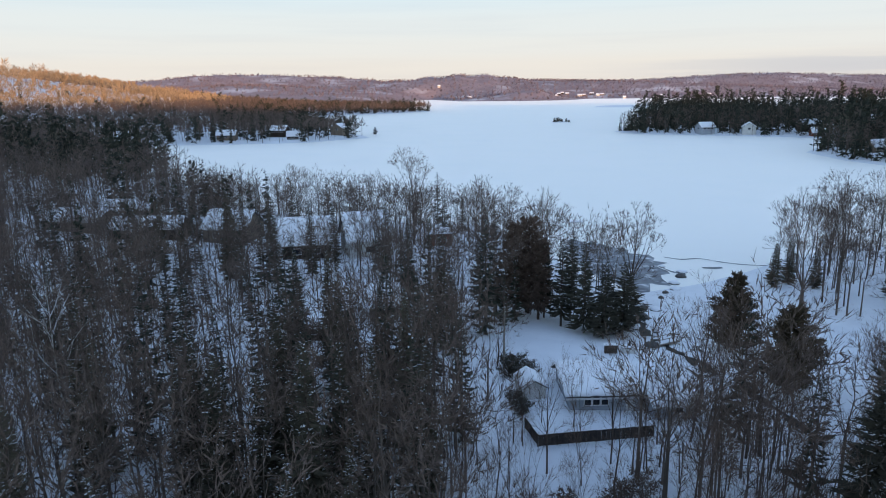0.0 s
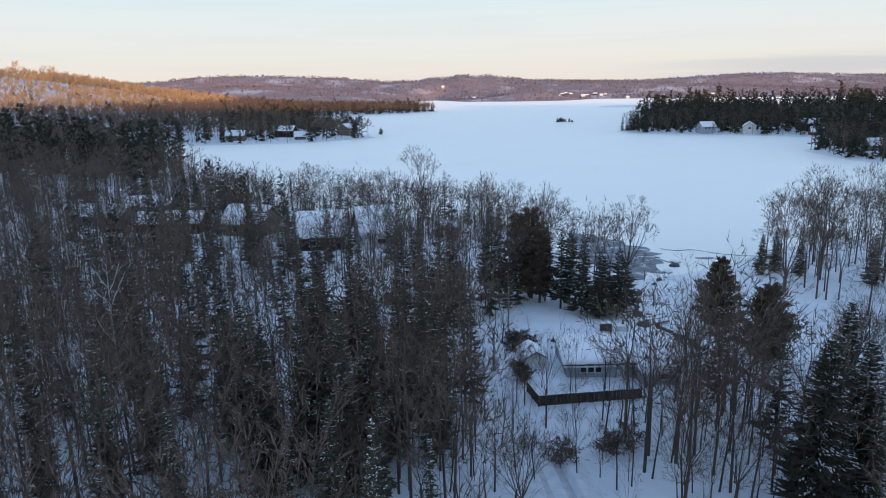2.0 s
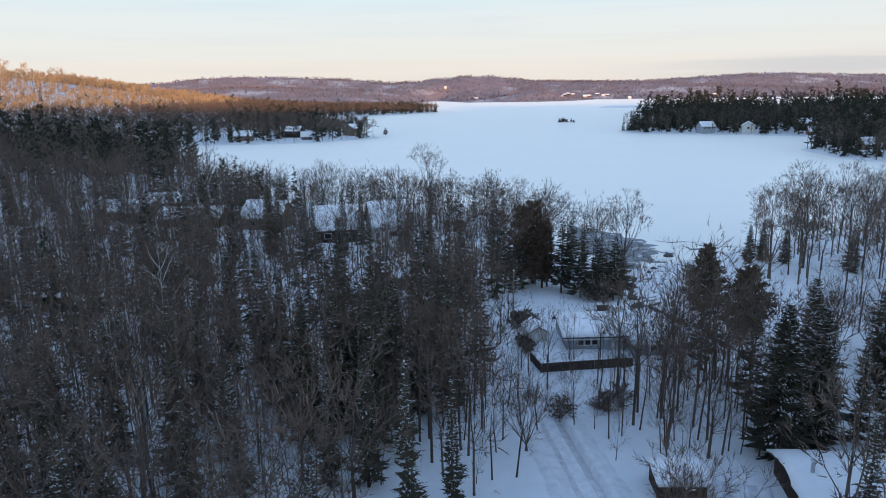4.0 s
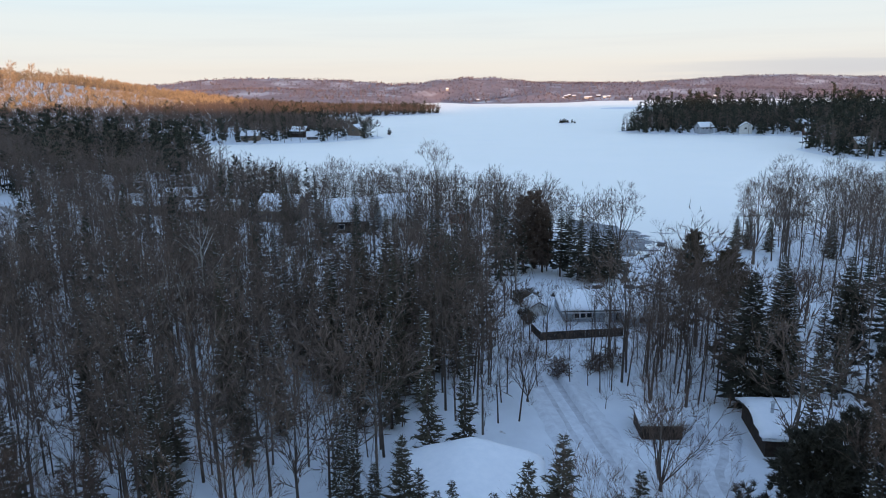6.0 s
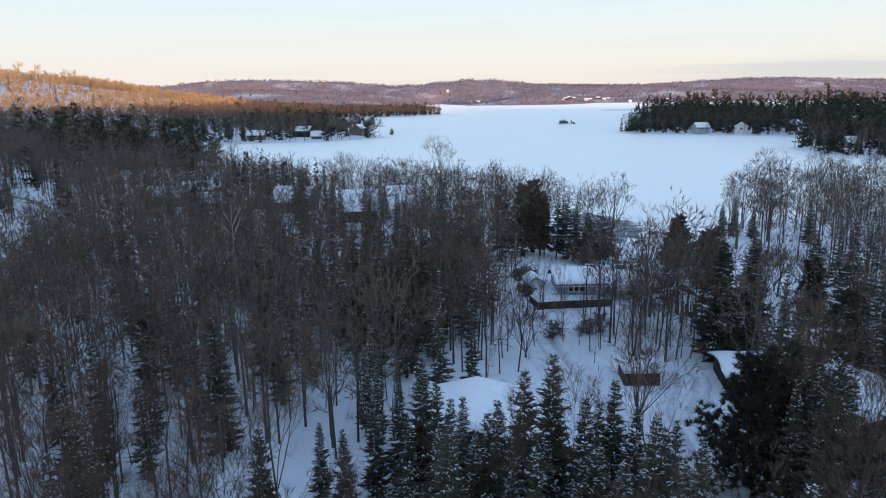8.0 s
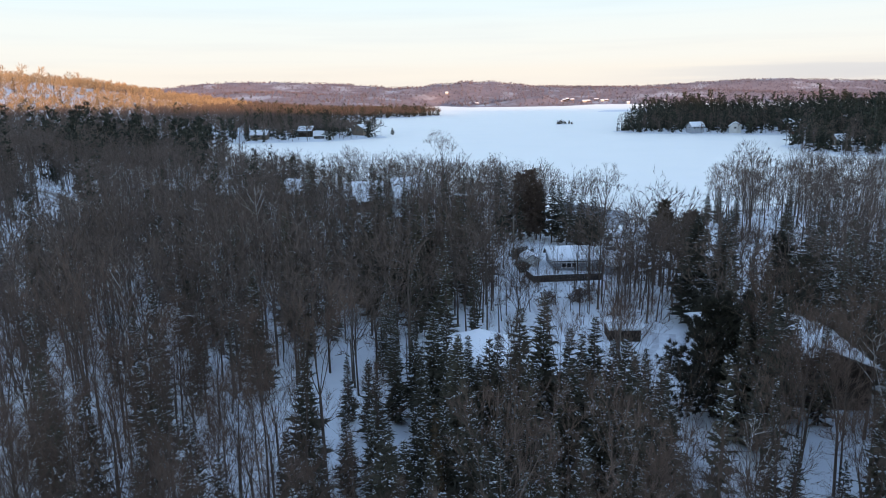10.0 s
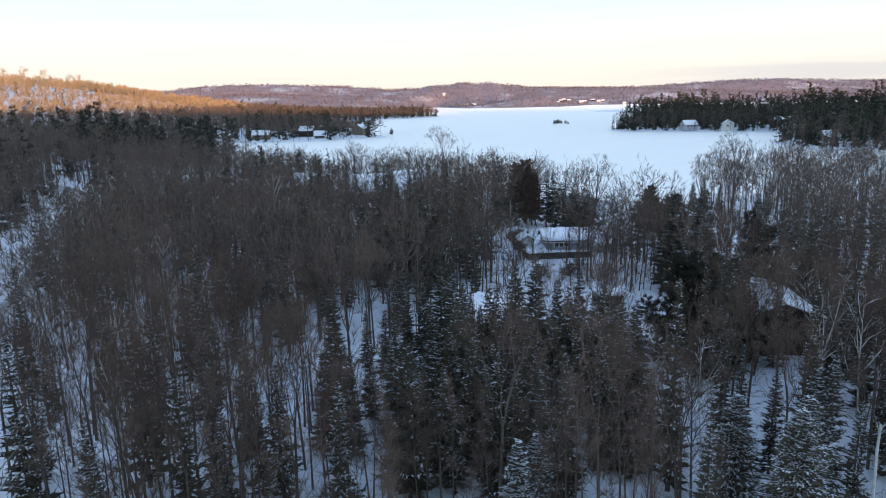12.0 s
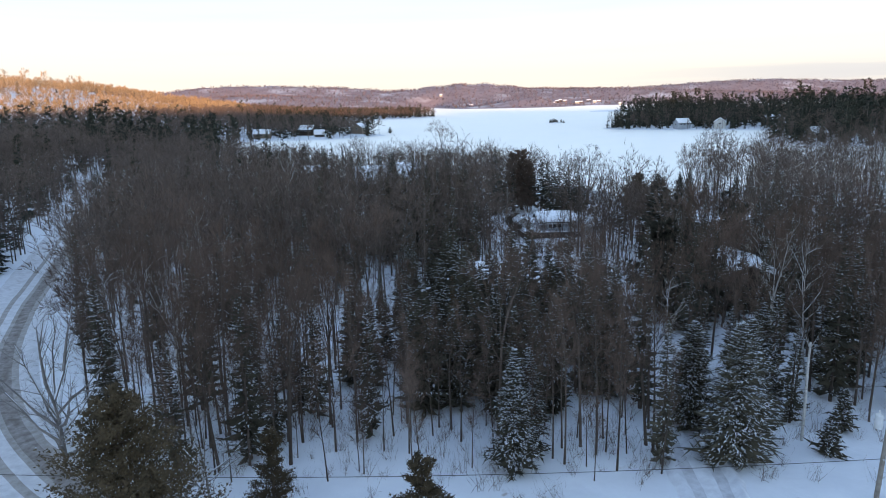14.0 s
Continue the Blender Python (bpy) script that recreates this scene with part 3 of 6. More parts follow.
def pine_shape(seed, h, wide, limbs=30, tufts=6, blades=9, start=0.3, snow=0.15):
    """A tall pine with level limbs in layers, each hung with tufts of needles."""
    g = np.random.default_rng(seed)
    trunk, crown = Shape(), Shape()
    tube(trunk, [(0, 0, -0.3), (g.normal() * 0.15, g.normal() * 0.15, h * 0.5), (g.normal() * 0.2, 0, h * 0.97)], [0.013 * h + 0.06, 0.011 * h, 0.02], 6)
    az = 0
    for i in range(limbs):
        u = start + (0.98 - start) * (i + g.random() * 0.8) / limbs
        az += 2.4 + g.normal() * 0.5
        v = (u - start) / (1 - start)
        ln = wide * (0.55 + 0.6 * math.sin(min(1, 0.25 + v) * 2.2)) * (1.05 - v) ** 0.55 * g.uniform(0.55, 1.2)
        d = unit(np.array([math.cos(az), math.sin(az), 0.08 + 0.5 * v + g.normal() * 0.08]))
        p0 = np.array([0, 0, u * h])
        p1, p2 = p0 + d * ln * 0.5, p0 + d * ln + np.array([0, 0, 0.08 * ln])
        tube(trunk, [p0, p1, p2], [0.02 + 0.012 * ln, 0.015 + 0.006 * ln, 0.01], 3)
        n = max(3, int(tufts * (0.6 + ln / wide * 0.6)))
        for q in range(n):
            c = p0 + (p2 - p0) * g.uniform(0.3, 1.02) + g.normal(size=3) * np.array([0.16, 0.16, 0.07]) * ln
            dd = turned(np.repeat((d + np.array([0, 0, 0.45]))[None], blades, 0), 0.75, g)
            spikes(crown, np.repeat(c[None], blades, 0), dd, g.uniform(0.4, 0.85, blades) * (0.45 + 0.03 * h), 0.05 + 0.003 * h, g, 0)
            if g.random() < snow:
                ss = turned(np.repeat((d + np.array([0, 0, 0.2]))[None], 3, 0), 0.6, g)
                spikes(crown, np.repeat((c + (0, 0, 0.14))[None], 3, 0), ss, 0.32, 0.12, g, 1)
    return trunk, crown


def tree_thing(name, shapes, mats, label, category, group):
    """A tree of its own: an Empty at its foot with trunk and crown."""
    root = new(name)
    for part_name, s, mm in zip(("trunk", "crown"), shapes, mats):
        ob = new(part_name, mesh_of(part_name, *s.arrays()[:2], mm, s.arrays()[2]))
        ob.parent = root
    return tagged(root, label, category, group)


def joined(name, shapes, spots, mats):
    """Many trees as one mesh: spots are rows of (which shape, x, y, z, turn, size, stretch)."""
    vs, ts, ms, n = [], [], [], 0
    ready = [(s.arrays()) for s in shapes]
    for w, x, y, z, a, k, kz in spots:
        v, t, m = ready[int(w)]
        c, s = math.cos(a) * k, math.sin(a) * k
        q = np.empty_like(v)
        q[:, 0], q[:, 1], q[:, 2] = v[:, 0] * c - v[:, 1] * s + x, v[:, 0] * s + v[:, 1] * c + y, v[:, 2] * k * kz + z
        vs.append(q)
        ts.append(t + n)
        ms.append(m)
        n += len(v)
    return new(name, mesh_of(name, np.concatenate(vs), np.concatenate(ts), mats, np.concatenate(ms)))


def merged(trunk, crown, trunk_mat=0, crown_mats=(1, 2)):
    s = Shape()
    v, t, m = trunk.arrays()
    s.v.append(v), s.t.append(t), s.m.append(np.where(m == 0, trunk_mat, 2))
    s.n = len(v)
    v, t, m = crown.arrays()
    s.v.append(v), s.t.append(t + s.n), s.m.append(np.where(m == 0, crown_mats[0], crown_mats[1]))
    s.n += len(v)
    return s


def scatter(x0, x1, y0, y1, step, seed, keep):
    """Places on a shaken grid where keep(x, y) holds (a chance from 0 to 1)."""
    g = np.random.default_rng(seed)
    gx, gy = np.meshgrid(np.arange(x0, x1, step), np.arange(y0, y1, step))
    x = (gx + g.uniform(-0.48, 0.48, gx.shape) * step).ravel()
    y = (gy + g.uniform(-0.48, 0.48, gx.shape) * step).ravel()
    ok = g.random(len(x)) < keep(x, y)
    x, y = x[ok], y[ok]
    return np.stack([x, y, land(x, y)], 1)

# ---- buildings ----
WALL_GREY = material("grey_siding", (0.30, 0.33, 0.37), 0.75, (0.38, 0.41, 0.45), 1.5)
WALL_BROWN = material("dark_brown_boards", (0.028, 0.020, 0.015), 0.85, (0.055, 0.038, 0.028), 0.6, bump=0.01, bump_size=0.2)
WALL_RED = material("red_brown_boards", (0.16, 0.050, 0.032), 0.85, (0.22, 0.075, 0.045), 0.5)
WALL_PALE = material("pale_siding", (0.52, 0.52, 0.50), 0.8, (0.62, 0.62, 0.60), 1.0)
WALL_TAN = material("tan_siding", (0.17, 0.135, 0.10), 0.8, (0.24, 0.19, 0.15), 1.0)
TRIM = material("white_trim", (0.62, 0.62, 0.62), 0.6, (0.74, 0.74, 0.74), 0.5)
SHINGLE = material("roof_shingle", (0.06, 0.06, 0.065), 0.9, (0.12, 0.115, 0.11), 0.4)
GLASS = material("window_glass", (0.012, 0.014, 0.018), 0.06, (0.02, 0.023, 0.03), 0.8)
STEEL = material("galvanised_steel", (0.42, 0.43, 0.45), 0.4, (0.55, 0.56, 0.58), 0.2, metal=0.8)
POLE_WOOD = material("weathered_pole", (0.20, 0.175, 0.15), 0.9, (0.32, 0.29, 0.25), 0.4, bump=0.01, bump_size=0.1)
PAINT_GREY = material("grey_enamel", (0.55, 0.57, 0.58), 0.45, (0.64, 0.65, 0.66), 0.5)
CABLE = material("black_cable", (0.02, 0.02, 0.022), 0.6, (0.035, 0.035, 0.038), 0.3)
FENCE_WOOD = material("dark_fence_boards", (0.040, 0.033, 0.030), 0.9, (0.075, 0.062, 0.055), 0.4, vary=0.25, bump=0.01, bump_size=0.15)
ROCK = material("wet_rock", (0.06, 0.058, 0.056), 0.8, (0.13, 0.125, 0.12), 0.6, bump=0.05, bump_size=0.3)


def part(name, bm, mat, parent, label=""):
    me = bpy.data.meshes.new(name)
    bm.to_mesh(me)
    bm.free()
    for m in mat if isinstance(mat, (list, tuple)) else [mat]:
        me.materials.append(m)
    ob = new(name, me)
    ob.parent = parent
    return tagged(ob, label)


def block(cx, cy, cz, sx, sy, sz, bevel=0.0, bm=None):
    """A box by its centre and sizes, edges eased."""
    bm = bm or bmesh.new()
    made = bmesh.ops.create_cube(bm, size=1.0, matrix=Matrix.Translation((cx, cy, cz)) @ Matrix.Diagonal((sx, sy, sz, 1)))
    if bevel:
        es = list({e for v in made["verts"] for e in v.link_edges})
        bmesh.ops.bevel(bm, geom=es, offset=bevel, segments=1, affect="EDGES", clamp_overlap=True)
    return bm


def prism(half, outline, along="x"):
    """An outline in (across, up) pushed out to both sides along the ridge."""
    bm = bmesh.new()
    ends = []
    for s in (-half, half):
        ends.append([bm.verts.new((s, a, u)) for a, u in outline])
    n = len(outline)
    bm.faces.new(ends[0])
    bm.faces.new(ends[1][::-1])
    for i in range(n):
        bm.faces.new((ends[0][i], ends[1][i], ends[1][(i + 1) % n], ends[0][(i + 1) % n]))
    bmesh.ops.recalc_face_normals(bm, faces=bm.faces)
    return bm


def snow_cover(half_l, half_w, line, thick, seed, nx=16, ny=15):
    """A thick rounded snow blanket over a roof; line(across) is the height of the roof."""
    g = np.random.default_rng(seed)
    bm = bmesh.new()
    top, low = [], []
    us, vs = np.linspace(-1, 1, nx), np.linspace(-1, 1, ny)
    us, vs = np.sign(us) * np.abs(us) ** 0.75, np.sign(vs) * np.abs(vs) ** 0.8
    for u in us:
        a, b = [], []
        for v in vs:
            rim = (1 - abs(u) ** 9) * (1 - abs(v) ** 9)
            t = thick * (0.30 + 0.70 * rim ** 0.6) * (1 + 0.10 * math.sin(3.1 * u * half_l + seed) * math.cos(1.7 * v * half_w) + 0.03 * g.normal())
            soft = 0.22 * thick * math.exp(-(v * half_w / 0.9) ** 2)
            x, y = u * half_l * (1 + 0.012 * g.normal() * (abs(u) > 0.99)), v * half_w * (1 + 0.012 * g.normal() * (abs(v) > 0.99))
            a.append(bm.verts.new((x, y, line(y) + t - soft)))
            b.append(bm.verts.new((x, y, line(y) + 0.005)))
        top.append(a)
        low.append(b)
    for i in range(nx - 1):
        for j in range(ny - 1):
            bm.faces.new((top[i][j], top[i + 1][j], top[i + 1][j + 1], top[i][j + 1]))
            bm.faces.new((low[i][j], low[i][j + 1], low[i + 1][j + 1], low[i + 1][j]))
    for i in range(nx - 1):
        bm.faces.new((low[i][0], low[i + 1][0], top[i + 1][0], top[i][0]))
        bm.faces.new((top[i][-1], top[i + 1][-1], low[i + 1][-1], low[i][-1]))
    for j in range(ny - 1):
        bm.faces.new((top[0][j], top[0][j + 1], low[0][j + 1], low[0][j]))
        bm.faces.new((low[-1][j], low[-1][j + 1], top[-1][j + 1], top[-1][j]))
    for f in bm.faces:
        f.smooth = True
    return bm


def house(name, label, category, x, y, turn, length, width, wall_h, rise, wall, ridge_at=0.0, over=0.5, snow=0.4, windows=(), door=None, chimneys=(), base=None, roof_mat=None, group="", sink=0.6, trim=True, seed=1):
    """A house with its ridge along its own x. windows: rows of (side f b l r, place along, sill height, width, height)."""
    root = new(name)
    z = float(land(x, y)) if base is None else base
    root.matrix_world = pose(x, y, z, 0, 0, turn)
    hl, hw, pk = length / 2, width / 2, ridge_at * width / 2

    def line(a):
        """Height of the roof across the house."""
        if a < pk:
            return wall_h + rise * (a + hw) / (pk + hw)
        return wall_h + rise * (hw - a) / (hw - pk)

    part("wall", prism(hl, [(-hw, -sink), (hw, -sink), (hw, wall_h), (pk, wall_h + rise), (-hw, wall_h)]), wall, root)
    ho = hw + over
    th = 0.16
    part("roof", prism(hl + over, [(-ho, line(-ho) + 0.01), (pk, line(pk) + 0.01), (ho, line(ho) + 0.01), (ho, line(ho) + th), (pk, line(pk) + th + 0.03), (-ho, line(-ho) + th)]), roof_mat or SHINGLE, root)
    if snow:
        part("roof_snow", snow_cover(hl + over + 0.06, ho + 0.06, lambda a: line(a) + th, snow, seed), SNOW, root, "thick rounded blanket of snow")
    if trim:
        for s in (-1, 1):
            part("fascia", block(0, s * (ho + 0.03), line(ho) + 0.07, 2 * (hl + over), 0.05, 0.2, 0.01), TRIM if trim is True else trim, root, "pale fascia board")
    for side, u, sill, w, h in windows:
        wr = new("window")
        wr.parent = root
        face = {"f": (u, -hw, 0), "b": (u, hw, 180), "l": (-hl, u, -90), "r": (hl, u, 90)}[side]
        wr.matrix_local = pose(face[0], face[1], sill + h / 2, 0, 0, face[2])
        for cx, cz, sx, sz in ((0, h / 2 + 0.04, w + 0.2, 0.09), (0, -h / 2 - 0.04, w + 0.24, 0.09), (-w / 2 - 0.04, 0, 0.09, h), (w / 2 + 0.04, 0, 0.09, h)):
            part("frame", block(cx, -0.03, cz, sx, 0.1, sz, 0.01), TRIM, wr)
        part("pane", block(0, -0.008, 0, w, 0.012, h), GLASS, wr)
    if door:
        side, u, w, h = door
        face = {"f": (u, -hw, 0), "b": (u, hw, 180), "l": (-hl, u, -90), "r": (hl, u, 90)}[side]
        dr = part("door", block(0, -0.03, h / 2, w, 0.07, h, 0.015), TRIM, root)
        dr.matrix_local = pose(face[0], face[1], 0, 0, 0, face[2])
        part("handle", block(w * 0.4, -0.09, 1.0, 0.12, 0.05, 0.04, 0.01), STEEL, dr)
    for cx, cy, h, r in chimneys:
        bm = bmesh.new()
        bmesh.ops.create_cone(bm, cap_ends=True, segments=12, radius1=r, radius2=r, depth=h, matrix=Matrix.Translation((cx, cy, line(cy) + h / 2)))
        ch = part("chimney", bm, STEEL, root, "galvanised stove pipe")
        bm = bmesh.new()
        bmesh.ops.create_cone(bm, cap_ends=True, segments=12, radius1=r * 1.7, radius2=r * 0.4, depth=0.18, matrix=Matrix.Translation((cx, cy, line(cy) + h + 0.12)))
        part("cap", bm, STEEL, ch)
    return tagged(root, label, category, group)


house("cottage", "grey-sided cottage under a deep snow-covered roof", "house", 14.6, 69.2, 3, 7.6, 7.4, 1.9, 0.95, WALL_GREY, 0.55, 0.5, 0.42,
      [("f", -1.9, 0.75, 0.7, 1.0), ("f", -1.0, 0.75, 0.7, 1.0), ("f", -0.1, 0.75, 0.7, 1.0), ("l", 1.5, 1.0, 0.9, 0.8)], ("f", 2.6, 0.9, 1.9), base=2.75)
house("cottage_wing", "low grey wing of a cottage, snow on its roof", "house", 21.4, 67.0, 8, 4.6, 5.4, 1.8, 1.4, WALL_GREY, 0, 0.35, 0.4, [("f", 0.3, 0.8, 0.9, 0.8), ("l", 0.0, 0.9, 0.7, 0.7)], base=2.3, seed=2)
house("garden_shed", "small white garden shed capped with rounded snow", "shed", 7.3, 69.6, 100, 3.6, 2.5, 1.55, 0.75, WALL_PALE, 0, 0.12, 0.34, door=("l", 0.0, 0.9, 1.5), base=2.75, seed=3)
house("cabin", "brown cabin with a broad snow-laden roof among firs", "house", -3.1, 19.4, 87, 10.0, 11.0, 2.9, 1.45, WALL_BROWN, 0, 0.7, 0.5,
      [("l", -2.4, 0.8, 1.4, 1.2), ("l", 1.6, 0.8, 1.6, 1.2), ("f", 2.0, 0.9, 1.0, 1.0)], ("b", 1.0, 0.9, 2.0), seed=4)
house("bungalow", "low dark-brown bungalow under a thick snow roof", "house", 32.0, 33.2, -6, 13.4, 7.6, 1.95, 0.85, WALL_BROWN, 0.1, 0.55, 0.45,
      [("f", -3.5, 0.8, 1.3, 1.0), ("f", 2.0, 0.8, 1.6, 1.0)], chimneys=((-5.4, -1.0, 1.6, 0.16), (1.3, 0.6, 1.7, 0.16)), seed=5)
house("woodshed", "small dark open woodshed with snow on its roof", "shed", 16.2, 35.0, 0, 4.0, 3.4, 1.75, 0.35, WALL_BROWN, 0.3, 0.3, 0.36, seed=6)
house("lodge", "tall dark-brown lodge showing a windowless gable wall", "house", 32.2, 19.4, 84, 11.5, 8.2, 4.5, 1.5, WALL_BROWN, 0, 0.6, 0.35, [("f", 1.0, 2.4, 1.2, 1.1), ("f", -3.0, 2.4, 1.2, 1.1)], seed=7)
house("chalet", "brown lakeside chalet with a steep snowy roof", "house", -33.0, 141.5, 12, 10.0, 9.0, 3.6, 4.2, WALL_BROWN, 0, 0.7, 0.35, [("f", -2, 1.0, 1.6, 1.2), ("f", 2, 1.0, 1.6, 1.2)], seed=8)
house("lake_house", "pale-gabled lake house with a steep snow-covered roof", "house", -20.5, 143.0, 20, 9.0, 9.5, 4.0, 4.6, WALL_PALE, 0, 0.6, 0.35, [("r", -1.5, 1.2, 1.1, 1.2), ("r", 1.5, 1.2, 1.1, 1.2), ("r", 0, 4.4, 1.0, 1.1), ("f", 0, 1.0, 2.0, 1.2)], seed=9)
house("lake_house", "tan lake house with a long snow-covered roof", "house", -54.0, 158.0, -14, 11.0, 9.0, 3.4, 3.4, WALL_TAN, 0, 0.6, 0.35, [("f", -2, 1.0, 1.5, 1.2), ("f", 2.5, 1.0, 1.5, 1.2)], seed=10)
house("garage", "tan garage among trees with patchy roof snow", "garage", -14.5, 101.0, 12, 8.5, 7.0, 2.6, 2.2, WALL_TAN, 0, 0.5, 0.3, [("f", 2.0, 1.0, 0.9, 0.8)], ("f", -1.5, 2.4, 2.1), seed=11)
house("outbuilding", "low outbuilding deep under snow among trees", "shed", -20.5, 92.5, -8, 7.0, 5.5, 2.2, 1.4, WALL_BROWN, 0, 0.4, 0.4, [("f", 0, 0.9, 0.9, 0.8)], seed=12)
house("bungalow", "wide bungalow with a white snow roof among trees", "house", -96.0, 168.0, -10, 15.0, 10.0, 2.8, 2.0, WALL_TAN, 0, 0.6, 0.4, [("f", -3, 0.9, 1.6, 1.2), ("f", 3, 0.9, 1.6, 1.2)], seed=13)
house("bungalow", "long low bungalow with an even snow-covered roof", "house", -75.0, 160.0, 4, 16.0, 9.0, 2.8, 1.9, WALL_BROWN, 0, 0.6, 0.4, [("f", -3, 0.9, 1.6, 1.2), ("f", 3, 0.9, 1.6, 1.2)], seed=14)
house("bungalow", "far bungalow with snow on its roof beside the woods", "house", -92.0, 186.0, 2, 13.0, 9.0, 2.8, 1.9, WALL_TAN, 0, 0.6, 0.4, seed=15)
house("boathouse", "small red-brown boathouse by the frozen shore", "boathouse", -4.5, 152.0, 8, 5.0, 4.0, 2.7, 0.9, WALL_RED, 0, 0.25, 0.12, [("f", 0.8, 1.0, 0.7, 0.7)], ("f", -1.0, 0.9, 1.9), seed=16, trim=False)

# cottages on the far shores
for i, (x, y, turn, ln, wd, hh, wall, words) in enumerate([
        (-232, 520, 8, 14, 11, 5.0, WALL_PALE, "white two-storey lake house above the far shore"),
        (-166, 494, 4, 13, 9, 3.6, WALL_TAN, "tan cottage with a snowy roof on the far shore"),
        (-134, 519, -12, 12, 9, 5.2, WALL_BROWN, "brown cottage half hidden by trees on the far shore"),
        (-92, 540, 70, 11, 10, 6.0, WALL_TAN, "tall cottage with a steep snowy roof on the point"),
        (-120, 500, 10, 8, 6, 2.6, WALL_BROWN, "small dark cabin at the far waterline"),
        (186, 522, 12, 11, 9, 5.0, WALL_GREY, "grey two-storey cottage facing the lake"),
        (214, 511, 70, 11, 9, 5.0, WALL_PALE, "pale cottage with a pointed snowy gable on the far shore"),
        (256, 508, 4, 14, 9, 5.0, WALL_BROWN, "long cottage with a white snow roof in the pines"),
        (250, 484, 0, 9, 5, 2.2, WALL_RED, "low boathouse at the far waterline"),
        (214, 354, 10, 9, 7, 3.0, WALL_TAN, "small cottage behind shoreline trees"),
        (300, 505, 6, 12, 9, 4.5, WALL_TAN, "cottage deep among the pines on the far shore")]):
    house("cottage", words, "house", x, y, turn, ln, wd, hh, 3.0, wall, 0, 0.6, 0.45,
          [("f", -ln * 0.28, hh - 1.9, 1.7, 1.3), ("f", 0, hh - 1.9, 1.7, 1.3), ("f", ln * 0.28, hh - 1.9, 1.7, 1.3), ("l", 0, hh - 1.9, 1.6, 1.3)], group="cottages on the far shores", seed=30 + i)
g = np.random.default_rng(5)
for i in range(14):
    x = [40, -60, 330, 360, 395, 440, 470, 520, 640, 790, 310, 345, 410, 455][i]
    y = 2010 + g.uniform(0, 120) + (170 if 290 < x < 480 else 40) + (330 if x < 0 else 0) + (90 if x > 500 else 0)
    house("far_house", "white house of the village across the lake", "house", x, y, g.uniform(-30, 30), g.uniform(9, 14), g.uniform(7, 10), g.uniform(3, 5.5), 3.0, (WALL_TAN, WALL_PALE, WALL_BROWN)[i % 3], 0, 0.6, 0.5,
          group="village across the lake", trim=False, seed=60 + i)

# ---- trees: where they stand ----
def away(x, y, pts, r):
    """Whether places are farther than r from a line through pts."""
    c = smooth_line(pts, 2.0)
    d = np.full(np.shape(x), 1e9)
    for px, py in c:
        d = np.minimum(d, np.hypot(x - px, y - py))
    return d > r


CREEK_LINE = [(33, 117), (26.5, 97), (28.5, 83), (33.5, 65), (38.5, 46.5), (50, 34)]
FOOT = []
for ob in scene.objects:
    if ob.type == "EMPTY" and ob.get("category") in ("house", "shed", "garage", "boathouse"):
        wall = [c for c in ob.children if c.name.startswith("wall")][0]
        half = max(abs(c[0]) for c in wall.bound_box), max(abs(c[1]) for c in wall.bound_box)
        FOOT.append((ob.matrix_world.inverted(), half))


def free(x, y):
    """Land clear of buildings, road, drive, creek and lake."""
    ok = (shore(x, y) > 2.5) & (away(x, y, ROAD_LINE, 8.5) | (((y < -9) | (y > 34)) & away(x, y, ROAD_LINE, 5.8))) & away(x, y, DRIVE_LINE, 2.6) & away(x, y, CREEK_LINE, 2.4)
    for inv, (a, b) in FOOT:
        lx = inv[0][0] * x + inv[0][1] * y + inv[0][3]
        ly = inv[1][0] * x + inv[1][1] * y + inv[1][3]
        ok &= ~((np.abs(lx) < a + 1.2) & (np.abs(ly) < b + 1.2))
    return ok


def seen(x, y, margin=40):
    """The stretch of country that lies before the flight line."""
    return np.abs(x + 6) < 0.70 * (y + 76) + margin


def oval(x, y, cx, cy, rx, ry):
    return ((x - cx) / rx) ** 2 + ((y - cy) / ry) ** 2 < 1


def open_ground(x, y):
    """Yards and clearings without tall trees."""
    o = oval(x, y, 17, 78, 16, 21) | ((x > 0) & (x < 12) & (y > 36) & (y < 66) | (x >= 12) & (x < 25) & (y > 54) & (y < 66)) | oval(x, y, 12, 31, 13, 15) | oval(x, y, 42, 92, 16, 26) | oval(x, y, 48, 118, 14, 12)
    o |= ((x > -27) & (x < -7) & (y > 1) & (y < 15 + 0.7 * (x + 18))) | oval(x, y, -22, 10, 5, 7) | oval(x, y, 18, 15, 3.5, 20)
    o |= (y < -26.5) & (x > -34) | oval(x, y, 24, -25, 14, 5) | oval(x, y, -50, -22, 12, 6) | oval(x, y, 0, 17, 9.5, 11.5)
    o |= oval(x, y, -70, 8, 9, 16) | oval(x, y, -79, 24, 6, 16) | oval(x, y, -30, 128, 14, 4) | oval(x, y, 45, 55, 8, 12)
    return o


def in_forest(x, y):
    return free(x, y) & away(x, y, PATH_LINE, 2.2) & ~open_ground(x, y) & ~lodge_view(x, y) & ~drive_view(x, y) & seen(x, y)


def lodge_view(x, y):
    """The gap in the trees that leads up to the lodge."""
    return (np.abs(x + 6 - (y + 72) * 0.44) < 2.6) & (y > -3) & (y < 14)


def drive_view(x, y):
    """The open strip along the drive."""
    return (np.abs(x + 6 - (y + 72.6) * 0.262) < 2.5) & (y > -9) & (y < 26)


def fir_stand(x, y):
    return oval(x, y, -2, -1, 17, 17) & (y > -17)


